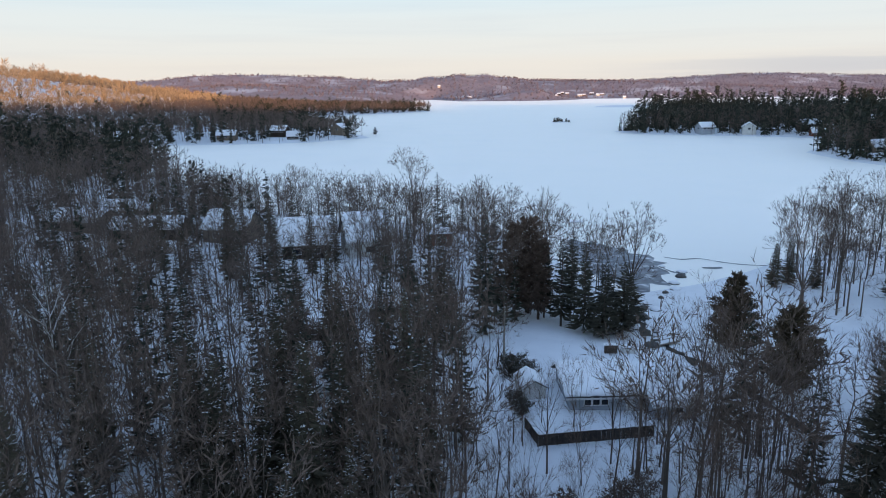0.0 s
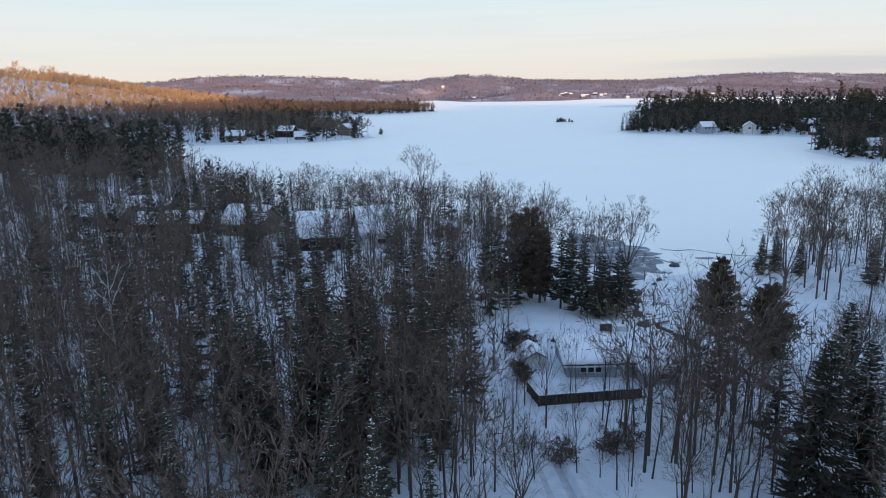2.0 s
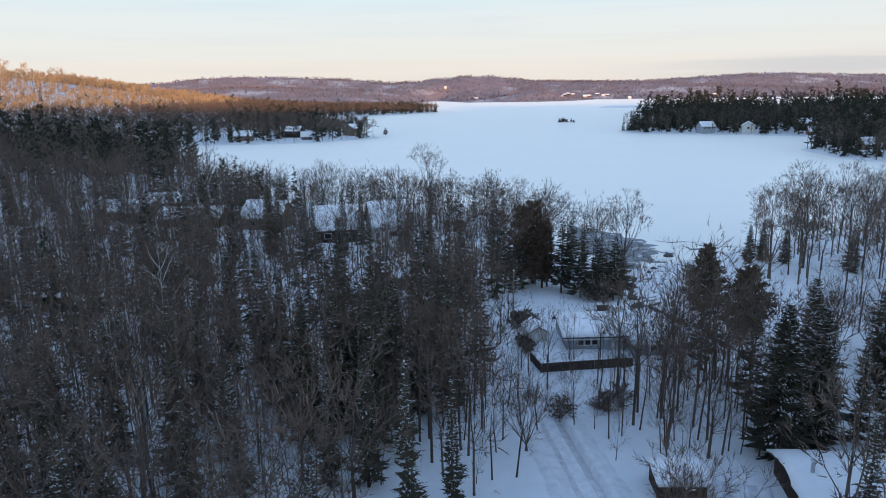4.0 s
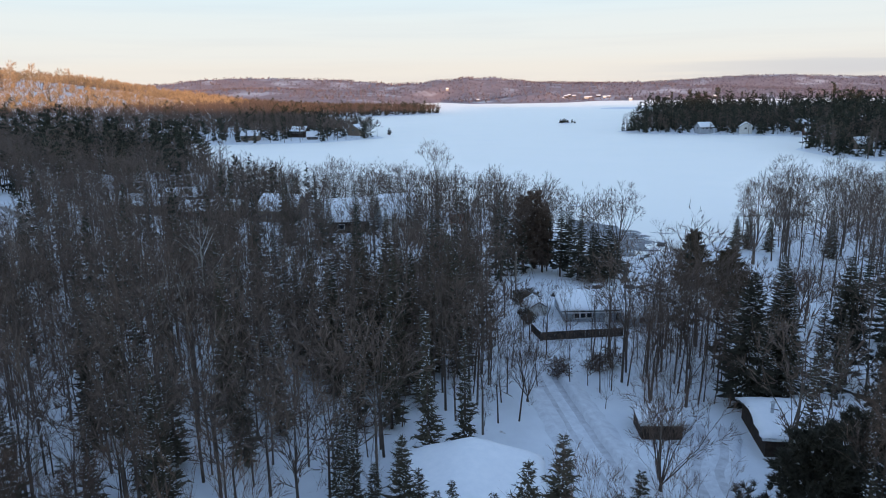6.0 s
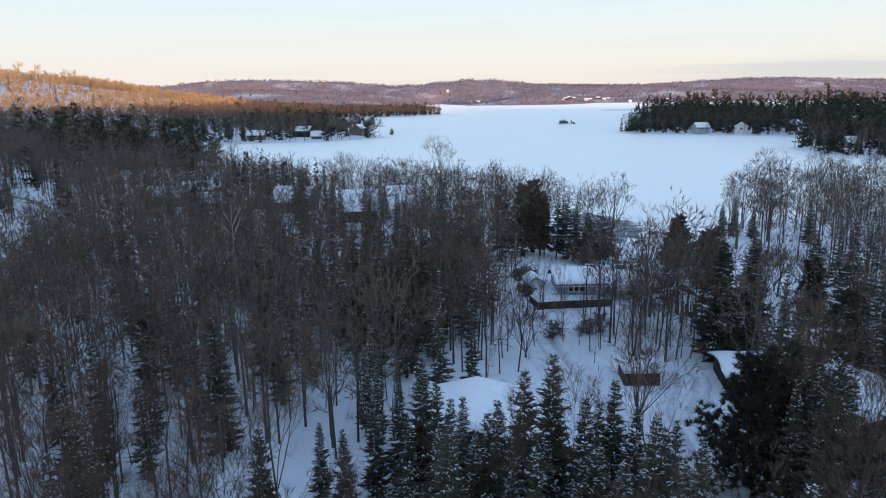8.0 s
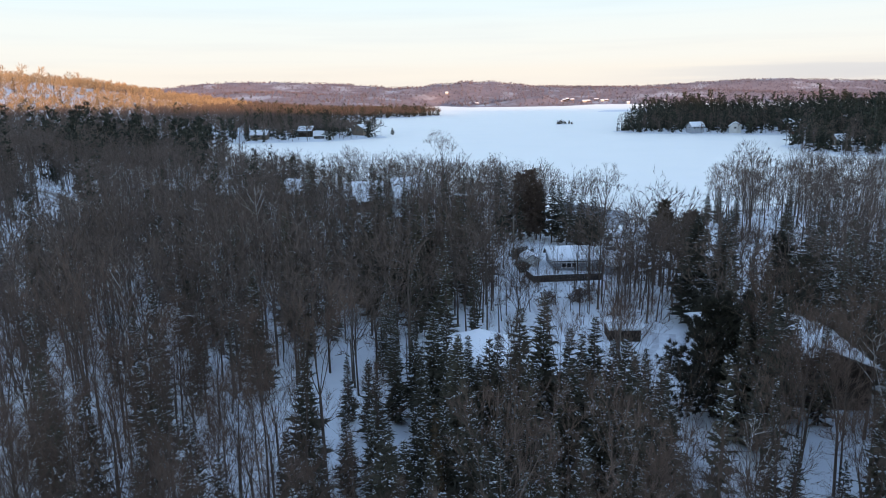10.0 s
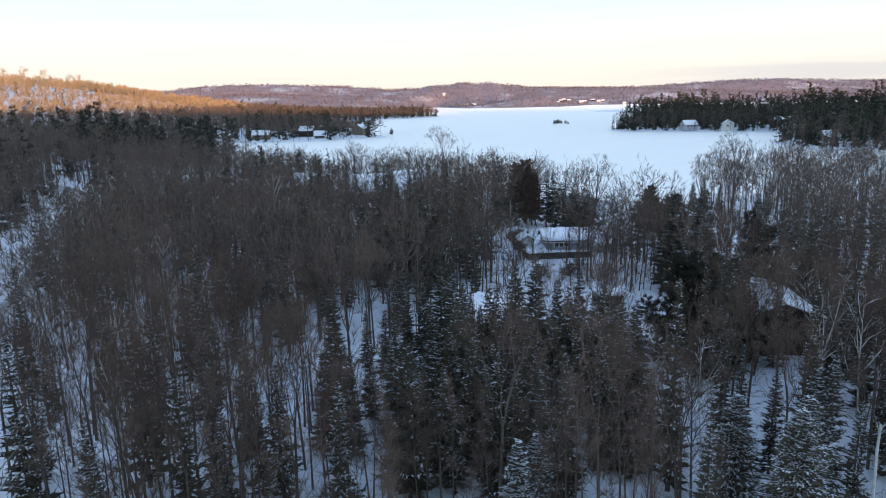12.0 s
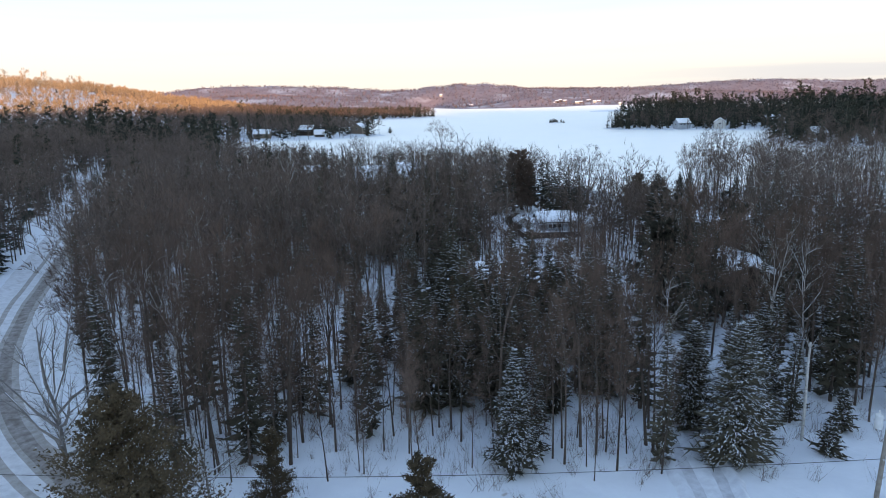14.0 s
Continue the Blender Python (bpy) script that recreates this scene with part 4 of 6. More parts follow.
# leafless forest trees
GNARL = [bare_tree_shape(260, 9.5, 0.15, 15, 0.6, 0.8, 8, 6, 2.0, 0.12, 0.03, 6, 0.5, fork=0.6), bare_tree_shape(261, 6.5, 0.2, 10, 0.45, 0.9, 5, 4, 1.5, 0.1, 0.026, 6, 0.7, fork=0.6)]
BARE = [forked_tree_shape(10 + i, h, bo, sp, 4, 5, 0.95, 0.026, 4, 0.03) for i, (h, bo, sp) in enumerate([(15.5, 0.44, 0.42), (17, 0.5, 0.38), (13.5, 0.4, 0.44), (16, 0.38, 0.4), (14.5, 0.54, 0.42), (18, 0.46, 0.4), (12, 0.38, 0.4)])]
BARE += [bare_tree_shape(17 + i, h, 0.5, 24, 0.22, 1.25, 7, 6, 0.9, 0.05, 0.026, 6, k=7, limb_steps=2) for i, h in enumerate((16, 14))]
SAPLING = [forked_tree_shape(40 + i, h, bo, 0.42, 3, 4, 0.8, 0.014, 4, 0.08, 5, 0.05, 4) for i, (h, bo) in enumerate([(7.5, 0.3), (9.5, 0.34), (6.5, 0.24), (8.5, 0.4), (10.5, 0.36), (7.0, 0.2)])]
BARE_LOW = [merged(*forked_tree_shape(70 + i, h, bo, sp, 4, 4, 1.0, 0.085, 3, 0.03, 4, 0.035, 2)) for i, (h, bo, sp) in enumerate([(15.5, 0.36, 0.68), (17, 0.4, 0.62), (13.5, 0.32, 0.7), (16, 0.35, 0.7), (12.5, 0.33, 0.64), (15, 0.44, 0.6)])]
LABEL_BARE = "tall leafless hardwood with grey-brown bark standing in snow"


def bare_masters():
    return [tree_thing("bare_tree", s, ([BARK, SNOW_TREE], [TWIG]), LABEL_BARE, "tree", "leafless forest trees") for s in BARE]


def sow(masters, spots, seed, low=0.85, high=1.15):
    """The first spots take the masters themselves, the others copies."""
    g = np.random.default_rng(seed)
    out = []
    for i, (x, y, z) in enumerate(spots):
        k = g.uniform(low, high)
        m = pose(x, y, z, 0, 0, g.uniform(0, 360)) @ Matrix.Diagonal((k, k, k * g.uniform(0.93, 1.08), 1))
        j = i if i < len(masters) else int(g.integers(len(masters)))
        if i < len(masters):
            masters[j].matrix_basis = m
        else:
            c = copy_thing(masters[j], m)
            c.scale = m.to_scale()
        out.append(j)
    return out


wood = scatter(-150, 60, -30, 60, 3.3, 21, lambda x, y: in_forest(x, y) * np.where(fir_stand(x, y), 0.16, np.where(x > 20, 0.75, np.where((y < 12) & (x < -14), 0.8, np.where((y < 4) & (x < -8), 0.4, np.where((y > 42) | (x < -22), 0.85, 0.55))))))
near = (wood[:, 1] < 34) & (wood[:, 0] > -42)
near_spots = wood[near][:190]
sow(bare_masters(), near_spots, 22, 0.72, 1.1)
rest = np.concatenate([wood[~near][::1], wood[near][190:], scatter(-170, 130, 60, 200, 4.0, 23, lambda x, y: in_forest(x, y) * np.where(x > 25, np.where(y > 94, 0.06, 0.4), np.where(oval(x, y, -19, 86, 15, 13), 0.3, np.where((y > 88) & (x > -75), np.where(y > 120, 0.5, 0.62), 0.75))))])


def rows(spots, kinds, low=0.85, high=1.15, seed=0):
    q = np.random.default_rng(seed)
    n = len(spots)
    return np.stack([q.integers(kinds, size=n), spots[:, 0], spots[:, 1], spots[:, 2], q.uniform(0, 6.28, n), q.uniform(low, high, n) * np.where((spots[:, 1] > 95) & (spots[:, 1] < 230) & (spots[:, 0] > -140) & (spots[:, 0] < 30), 0.86, 1), q.uniform(0.92, 1.1, n)], 1)


rest = rest[~((rest[:, 0] < -40) & (rest[:, 1] > 60) & (np.arange(len(rest)) % 7 == 1))]
rest = rest[~((rest[:, 0] < -78) & (rest[:, 1] < 130) & (np.arange(len(rest)) % 3 == 0))]
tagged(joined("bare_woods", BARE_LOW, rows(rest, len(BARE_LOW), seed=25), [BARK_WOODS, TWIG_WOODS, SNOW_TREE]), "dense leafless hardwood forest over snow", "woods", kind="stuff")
thin = scatter(-10, 30, 36, 64, 2.0, 26, lambda x, y: (free(x, y) & away(x, y, PATH_LINE, 1.6) & ((y > 40) | (x < 4)) & (y < 63)) * np.where((x > 14) & (y > 40), 0.6, 0.46))
SAP = [tree_thing("sapling", s, ([BARK, SNOW_TREE], [TWIG]), "slim leafless sapling in front of a dark fence", "tree", "saplings by the fence") for s in SAPLING]
sow(SAP, thin, 27, 0.75, 1.3)

under = scatter(-60, -8, 16, 60, 3.4, 28, lambda x, y: in_forest(x, y) * 0.28)
sow([tree_thing("sapling", s, ([BARK, SNOW_TREE], [TWIG]), "slim leafless sapling under taller forest trees", "tree", "saplings in the forest") for s in SAPLING], under, 29, 0.7, 1.1)

# conifers in the forest
SPRUCE = [spruce_shape(110 + i, h, w, 0.40, 6, 6, sn) for i, (h, w, sn) in enumerate([(14, 1.8, 0.6), (16, 1.9, 0.45), (12.5, 1.7, 0.8), (10.5, 1.7, 0.9), (15, 2.2, 0.4)])]
FIR = [spruce_shape(130 + i, h, w, 0.31, 7, 9, sn) for i, (h, w, sn) in enumerate([(11.0, 2.0, 0.4), (9.8, 1.7, 0.55), (11.8, 2.6, 0.35), (9.0, 1.7, 0.6)])]
SPRUCE_LOW = [merged(*spruce_shape(150 + i, h, w * 1.1, 0.62, 6, 3, sn)) for i, (h, w, sn) in enumerate([(14, 2.1, 0.30), (16, 2.3, 0.2), (11.5, 2.0, 0.4), (13, 2.5, 0.25)])]
NM = [NEEDLE, SNOW_TREE]


def conifer_chance(x, y):
    c = np.where((x < -12) & (y > 12), 0.30, 0.46) + 0.34 * waves(x, y, 60, 8)
    c = np.where((x > 18) & (y < 70), np.where(y > 42, np.where(x > 32, 0.5, 0.2), 0.75), c)
    c = np.where((y < 20) & (y > -20) & (x > -14) & (x < 14), 0.75, c)
    return np.clip(c, 0.05, 0.9)


con = scatter(-150, 60, -27, 60, 4.8, 31, lambda x, y: in_forest(x, y) * ~((x > 6) & (x < 22) & (y > 34)) * ~fir_stand(x, y) * conifer_chance(x, y))
cn = (con[:, 1] < 45) & (con[:, 0] > -60)
sow([tree_thing("spruce", s, ([BARK], NM), "narrow dark spruce dusted with snow among leafless trees", "spruce", "forest spruces") for s in SPRUCE], con[cn][:160], 32, 0.7, 1.1)
con2 = np.concatenate([con[~cn], con[cn][160:], scatter(-170, 130, 60, 210, 6.2, 33, lambda x, y: (in_forest(x, y) & ~((x > 34) & (y > 84))) * np.clip(0.48 + 0.34 * waves(x, y, 60, 8), 0.08, 0.85) * np.where(y > 110, 0.5, 1))])
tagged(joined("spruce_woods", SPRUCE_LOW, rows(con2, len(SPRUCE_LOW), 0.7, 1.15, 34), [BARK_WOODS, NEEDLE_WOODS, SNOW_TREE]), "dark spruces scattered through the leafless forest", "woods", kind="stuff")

stand_later = [(-58, 127), (-33, 117), (-43, 121), (-66, 134), (-28, 123), (-50, 118), (-46, 131), (-52, 150), (-49, 149), (-25.5, 133), (-37, 128), (-14, 124), (-9, 112), (-26, 58), (-20, 66), (-14, 72), (-9, 69), (-5, 75), (-22, 50), (-16, 54), (-10.5, 60), (-30, 47), (-36, 40), (-28, 36), (-12, 47), (-33, 55), (-6, 64), (-18, 43), (-40, 31), (-24, 28), (-3, 86), (-45, 45), (-38, 62), (-5.4, 58), (-9.5, 46.4), (-13.2, 45.6), (-11.2, 42.6), (-7.4, 49), (-21.9, 85.4), (-15.5, 74), (-17.5, 58), (-13.5, 51), (-3.4, 52), (-19.5, 48), (-24.5, 52)]
tall = [tree_thing("spruce", s, ([BARK], NM), "tall dark narrow spruce rising out of leafless forest", "spruce", "tall spruces") for s in (spruce_shape(116, 15.5, 2.2, 0.36, 7, 8, 0.25), spruce_shape(117, 14.0, 2.0, 0.36, 7, 8, 0.3), spruce_shape(118, 16.2, 2.4, 0.36, 7, 8, 0.2))]
sow(tall, [(x, y, float(land(x, y))) for x, y in stand_later], 36, 0.85, 1.05)

firs = [(-6.3, 9.2, 1.0), (-5.2, 8.4, 1.02), (2.8, 9.6, 1.15), (-1.6, 8.0, 1.12), (-11.4, 10.2, 0.85), (-13.5, 7.5, 0.8), (-8.6, 8.0, 0.75), (6.0, 8.2, 0.85), (8.8, 7.4, 0.9), (11.5, 6.4, 0.95), (0.3, 6.6, 1.14), (4.4, 5.4, 0.85), (-3.4, 5.0, 0.85), (-16, 10.5, 0.7), (9.6, 3.0, 0.9), (6.4, 1.6, 0.95), (8.6, -4.2, 1.1), (10.6, -1.2, 1.1), (7.2, -7.4, 1.05), (10.2, 4.6, 1.0), (8.2, 0.4, 1.15), (5.6, -3.0, 1.1), (9.2, -8.6, 0.95), (6.6, -11.4, 0.9), (11.8, 1.8, 0.95), (3.4, -0.6, 1.05), (-7.6, 11.9, 1.0), (-4.3, 11.6, 0.95), (-9.6, 12.4, 0.85)]
FIR_T = [tree_thing("fir", s, ([BARK], NM), "young fir with snow on its branches near a cabin", "fir", "young firs behind the cabin") for s in FIR]
for i, (x, y, k) in enumerate(firs):
    m = pose(x, y, float(land(x, y)), 0, 0, 73 * i) @ Matrix.Diagonal((k, k, k, 1))
    if i < len(FIR_T):
        FIR_T[i].matrix_basis = m
    else:
        copy_thing(FIR_T[i % len(FIR_T)], m).scale = (k, k, k)


more_firs = scatter(-19, 17, -17, 13, 2.7, 37, lambda x, y: (in_forest(x, y) & fir_stand(x, y)) * np.where(x > -11, np.where((x > 5) & (y > 0), 0.25, 0.82), 0.22))
sow([tree_thing("fir", s, ([BARK], NM), "snow-dusted fir in a close young stand", "fir", "stand of young firs") for s in FIR], more_firs, 38, 0.75, 1.14)


def stand(kind, label, category, shapes, mats, places, group=""):
    """Trees at given places: rows of (shape, x, y, size, turn)."""
    masters = {}
    for j, x, y, k, a in places:
        m = pose(x, y, max(0.0, float(land(x, y))), 0, 0, a) @ Matrix.Diagonal((k, k, k, 1))
        if j not in masters:
            masters[j] = tree_thing(kind, shapes[j], mats, label, category, group)
            masters[j].matrix_basis = m
        else:
            copy_thing(masters[j], m).scale = (k, k, k)


SNOWY = [spruce_shape(170, 11.5, 3.0, 0.24, 9, 14, 1.0, 0.02, 0.75), spruce_shape(171, 10.0, 2.2, 0.24, 8, 13, 1.0, 0.05, 0.85), spruce_shape(172, 3.4, 1.3, 0.22, 7, 6, 0.9, 0.03)]
stand("spruce", "broad spruce with snow-loaded boughs beside the drive", "spruce", SNOWY, ([BARK], NM),
      [(0, 15.0, -24.0, 1.0, 0), (0, 17.2, -20.5, 0.95, 120), (1, -2.0, -24.6, 1.0, 60), (1, -0.6, -22.0, 0.9, 160), (2, 22.9, -22.9, 1.0, 0), (2, 26.0, -19.0, 1.1, 90), (1, 21.0, -14.0, 1.0, 200), (1, 30.0, -10.0, 1.0, 20), (0, 13.8, -17.5, 0.85, 250)])
stand("spruce", "tall pointed spruce with frosted boughs above the creek", "spruce", [spruce_shape(173, 13.5, 3.0, 0.32, 7, 10, 0.35, 0.05, 0.8)], ([BARK], NM), [(0, 37.4, 55.8, 1.0, 90), (0, 47.0, 58.0, 0.95, 200), (0, 55.5, 117.0, 0.6, 30), (0, 59.0, 119.0, 0.66, 80), (0, 62.0, 115.5, 0.55, 160), (0, 71.0, 108.0, 0.7, 250)])
CEDARS = [cedar_shape(180, 10.8, 3.9, 110, 80, 0.24, 0.005, 0.06, 0.75), cedar_shape(181, 10.2, 3.6, 110, 80, 0.24, 0.01, 0.08, 0.5), cedar_shape(182, 15.0, 3.0, 90, 80, 0.22, 0.01, 0.12, 0.42), cedar_shape(183, 14.5, 6.2, 210, 230, 0.11, 0.03, 0.03, 0.75), cedar_shape(184, 11.0, 3.0, 120, 150, 0.10, 0.04, 0.03, 0.85)]
stand("cedar", "dense dark cedar with brownish foliage", "cedar", CEDARS, ([BARK], [CEDAR, SNOW_TREE]),
      [(3, -23.2, -41.5, 1.0, 0), (4, -8.0, -41.8, 1.0, 10), (4, -18.0, -33.5, 0.75, 100), (1, -20.5, 141.5, 0.62, 0), (0, 35.6, 85.0, 0.98, 0), (1, 36.4, 71.0, 1.0, 40)])
stand("cedar", "dense round-topped cedar turned reddish brown by winter", "cedar", CEDARS, ([BARK], [CEDAR_BROWN, SNOW_TREE]),
      [(2, 8.0, 99.5, 1.0, 0), (2, 10.4, 101.5, 1.05, 90), (2, 11.6, 98.6, 0.85, 140)])
PINES = [pine_shape(190, 14, 3.4, 50, 13, 28, 0.12, 0.1), pine_shape(191, 11, 2.8, 44, 11, 26, 0.15, 0.12), pine_shape(192, 12.5, 5.0, 84, 20, 38, 0.05, 0.14)]
stand("spruce", "dark spruce crowding the brown lodge", "spruce", SPRUCE, ([BARK], NM), [(2, 21.0, 5.0, 0.7, 0), (0, 35.5, 6.5, 0.85, 40), (1, 37.5, 1.0, 0.8, 80), (0, 40.5, 9.0, 0.9, 120), (4, 42.5, 16.0, 0.9, 160), (4, 38.6, 22.5, 0.9, 200), (1, 44.0, 27.0, 0.85, 240), (4, 34.2, -3.0, 0.75, 280), (4, 29.2, 10.2, 0.74, 35), (2, 25.6, 11.6, 0.75, 10), (3, 38.6, 12.4, 0.9, 70), (0, 47.5, 36.0, 0.95, 50), (4, 19.9, 6.4, 0.85, 15), (0, 22.7, 9.0, 0.92, 75), (4, 37.6, 17.0, 0.95, 20), (1, 41.4, 30.4, 0.95, 60), (0, 34.6, 9.0, 0.75, 260), (4, 43.3, 40.7, 0.9, 100), (1, 46.0, 22.0, 0.9, 10), (1, 37.0, 40.5, 0.7, 20)])
HEMLOCK = [spruce_shape(193, 13.5, 2.7, 0.36, 5, 9, 0.2, 0.14, 0.75), spruce_shape(194, 11.0, 3.0, 0.34, 5, 9, 0.25, 0.12, 0.7), spruce_shape(195, 8.5, 2.8, 0.32, 5, 9, 0.3, 0.1, 0.65)]
stand("hemlock", "dark layered evergreen on the snowy bank above the creek mouth", "evergreen", HEMLOCK, ([BARK], [PINE, SNOW_TREE]),
      [(0, 14.6, 95.5, 1.0, 0), (0, 16.5, 98.5, 0.95, 80), (1, 17.4, 92.6, 1.0, 150), (2, 19.6, 89.6, 1.0, 220), (1, 20.6, 94.0, 0.95, 20), (0, 12.6, 99.5, 0.95, 40), (2, 22.0, 98.0, 0.9, 300), (1, 22.6, 91.0, 1.0, 100), (1, 5.4, 101.5, 1.0, 10), (0, 2.8, 104.0, 0.85, 130), (2, 24.4, 94.5, 1.0, 210)])
stand("hemlock", "tall broad dark evergreen with drooping boughs by the creek bank", "evergreen", [spruce_shape(174, 15.2, 3.5, 0.27, 8, 12, 0.22, 0.05, 0.72), spruce_shape(175, 14.4, 3.3, 0.27, 8, 12, 0.3, 0.05, 0.75)], ([BARK], [PINE, SNOW_TREE]), [(0, 27.2, 40.6, 1.0, 70), (1, 31.2, 42.0, 1.0, 170)])
stand("hemlock", "dense dark evergreen shading the lodge", "evergreen", HEMLOCK, ([BARK], [PINE, SNOW_TREE]), [(0, 22.8, 6.6, 1.0, 15), (0, 20.8, 2.8, 1.05, 95), (1, 23.4, 10.6, 1.0, 200), (0, 25.0, 9.6, 0.98, 60)])
stand("hemlock", "dark evergreen with drooping layered branches on the creek bank", "evergreen", PINES, ([BARK], [PINE, SNOW_TREE]),
      [(2, 19.6, 11.6, 0.95, 0), (2, 25.2, 16.0, 0.85, 120), (1, 33.5, 25.5, 1.0, 90), (0, 41.5, 47.0, 0.8, 10), (1, 38.0, 33.5, 1.0, 40)])

# low brush standing out of the snow
BRUSH = []
for i in range(4):
    q = np.random.default_rng(250 + i)
    s = Shape()
    n = 16
    d = turned(np.repeat([[0, 0, 1.0]], n, 0), 0.4, q)
    p = q.normal(size=(n, 3)) * np.array([0.25, 0.25, 0]) - np.array([0, 0, 0.1])
    ln = q.uniform(0.7, 2.4, n)
    spikes(s, p, d, ln, 0.024, q)
    k = q.integers(n, size=22)
    spikes(s, p[k] + d[k] * (ln[k] * q.uniform(0.4, 0.9, 22))[:, None], turned(d[k], 0.6, q), q.uniform(0.3, 0.8, 22), 0.018, q)
    BRUSH.append(s)
low_brush = scatter(-150, 90, -30, 150, 3.4, 251, lambda x, y: (free(x, y) & seen(x, y, 20)) * np.where(open_ground(x, y), 0.06, 0.5))
low_brush = np.concatenate([low_brush, scatter(-34, 12, -28, -15, 1.5, 253, lambda x, y: free(x, y) * np.where(y < -25.5, 0.25, 0.6)), scatter(12, 40, -27, -5, 1.9, 254, lambda x, y: free(x, y) * 0.45)])
tagged(joined("brush", BRUSH, rows(low_brush, 4, 0.6, 1.3, 252), [TWIG_WOODS]), "low leafless brush sticking out of the snow", "brush", kind="stuff")

# single leafless trees
ROUND = [forked_tree_shape(200, 14.5, 0.2, 0.50, 6, 6, 2.6, 0.06, 2, 0.03, 8, 0.05, 4), forked_tree_shape(201, 20.5, 0.32, 0.44, 5, 6, 1.7, 0.05, 2, 0.02, 8), forked_tree_shape(202, 15.0, 0.28, 0.52, 5, 5, 1.6, 0.026, 3, 0.04, 8, 0.035, 4, 0.25)]
stand("bare_tree", "wide-crowned leafless tree standing alone above the snow", "tree", ROUND, ([BARK, SNOW_TREE], [TWIG]),
      [(0, 29.6, 114.5, 1.05, 0), (1, -10.5, 151.0, 1.0, 90), (2, 25.4, 66.9, 1.0, 200), (2, 4.2, 78.4, 0.5, 10), (1, 64.0, 112.0, 0.95, 60), (0, 54.0, 104.0, 1.0, 160), (2, 23.0, 56.5, 0.95, 30), (2, 27.5, 57.5, 0.9, 130), (2, 17.4, 42.2, 0.75, 40), (2, 20.8, 40.4, 0.75, 310), (0, 33.5, 84.0, 0.55, 70), (2, 46.0, 66.5, 0.85, 20)])
FINE = [merged(*forked_tree_shape(204 + i, h, bo, sp, 4, 5, 1.0, 0.04, 3, 0.03, 5, 0.035, 3)) for i, (h, bo, sp) in enumerate([(16, 0.34, 0.42), (17, 0.38, 0.44), (14, 0.3, 0.45), (15, 0.32, 0.42), (12.5, 0.3, 0.46)])]
shoreline = scatter(44, 118, 96, 150, 4.6, 203, lambda x, y: (free(x, y) & ~open_ground(x, y) & seen(x, y, 0) & (x - 44 > 0.4 * (118 - y))) * 0.8)
edge = scatter(-110, 22, 112, 190, 5.6, 209, lambda x, y: (free(x, y) & seen(x, y, 0) & (shore(x, y) < 30)) * np.where(x > -8, 0.22, np.where(y < 150, 0.8, 0.42)))
tagged(joined("shore_trees", FINE, np.concatenate([rows(shoreline, 5, 0.8, 1.2, 205), rows(edge, 5, 0.85, 1.15, 206)]), [BARK_WOODS, TWIG_WOODS, SNOW_TREE]), "leafless trees along the snowy lakeshore", "woods", kind="stuff")
slim = scatter(-32, 13, -26, -11, 2.2, 217, lambda x, y: in_forest(x, y) * np.where(fir_stand(x, y), 0.12, 0.62))
sow([tree_thing("bare_tree", bare_tree_shape(218 + i, h, 0.35, 14, 0.2, 1.3, 6, 5, 0.75, 0.07, 0.024, 5, k=6, limb_steps=2), ([BARK, SNOW_TREE], [TWIG]), "slim young leafless tree at the edge of the woods", "tree", "slim trees along the verge") for i, h in enumerate((9, 11, 7.5, 12.5))], slim, 222, 0.75, 1.1)
MULTI = forked_tree_shape(210, 8.0, 0.07, 0.60, 13, 5, 1.7, 0.026, 4, 0.02, 6, 0.055, 0)
stand("bare_shrub", "leafless many-stemmed tree fanning out of snow", "tree", [MULTI], ([BARK, SNOW_TREE], [TWIG]), [(0, 13.4, 23.8, 1.35, 0), (0, 3.6, 41.5, 1.0, 130), (0, 21.5, 56.0, 0.9, 60), (0, 44.0, 66.0, 1.2, 0), (0, 47.5, 71.0, 1.1, 100), (0, 49.0, 62.0, 1.2, 220)])
DEAD = [forked_tree_shape(230, 15.2, 0.5, 0.62, 4, 4, 1.45, 0.05, 1, 0.04, 6, 0.04, 3), bare_tree_shape(231, 14, 0.4, 12, 0.34, 0.8, 3, 1, 1.0, 0.08, 0.03, 6, 0.4)]
ARCHED = Shape(), Shape()
ga = np.random.default_rng(232)
tube(ARCHED[0], [(0, 0, -0.3), (0.2, 0.1, 4.0), (0.5, 0.0, 8.5)], [0.14, 0.11, 0.08], 6)
for i in range(6):
    a, reach, rise = i * 1.05 + ga.normal() * 0.25, ga.uniform(2.8, 4.6), ga.uniform(2.2, 4.0)
    z0 = 6.0 + 0.45 * i
    arc = [(0.4 + math.cos(a) * reach * u, math.sin(a) * reach * u, z0 + rise * (2.1 * u - 1.75 * u * u)) for u in np.linspace(0, 1, 8)]
    tube(ARCHED[0], arc, np.linspace(0.065, 0.018, 8), 4)
    tube(ARCHED[0], np.array(arc) + np.array([0, 0, 0.05]), np.linspace(0.06, 0.02, 8), 3, 1)
    tip = np.array(arc)[3 + ga.integers(5, size=9)]
    spikes(ARCHED[1], tip, turned(np.repeat([[math.cos(a) * 0.6, math.sin(a) * 0.6, -0.5]], 9, 0), 0.5, ga), ga.uniform(0.5, 1.3, 9), 0.03, ga)
stand("birch", "slender birch bent into pale snow-lined arches", "tree", [ARCHED], ([BIRCH, SNOW_TREE], [BIRCH]), [(0, -38.0, 19.0, 1.0, 20), (0, -26.0, 62.0, 1.05, 200), (0, -47.0, 2.0, 0.9, 110)])
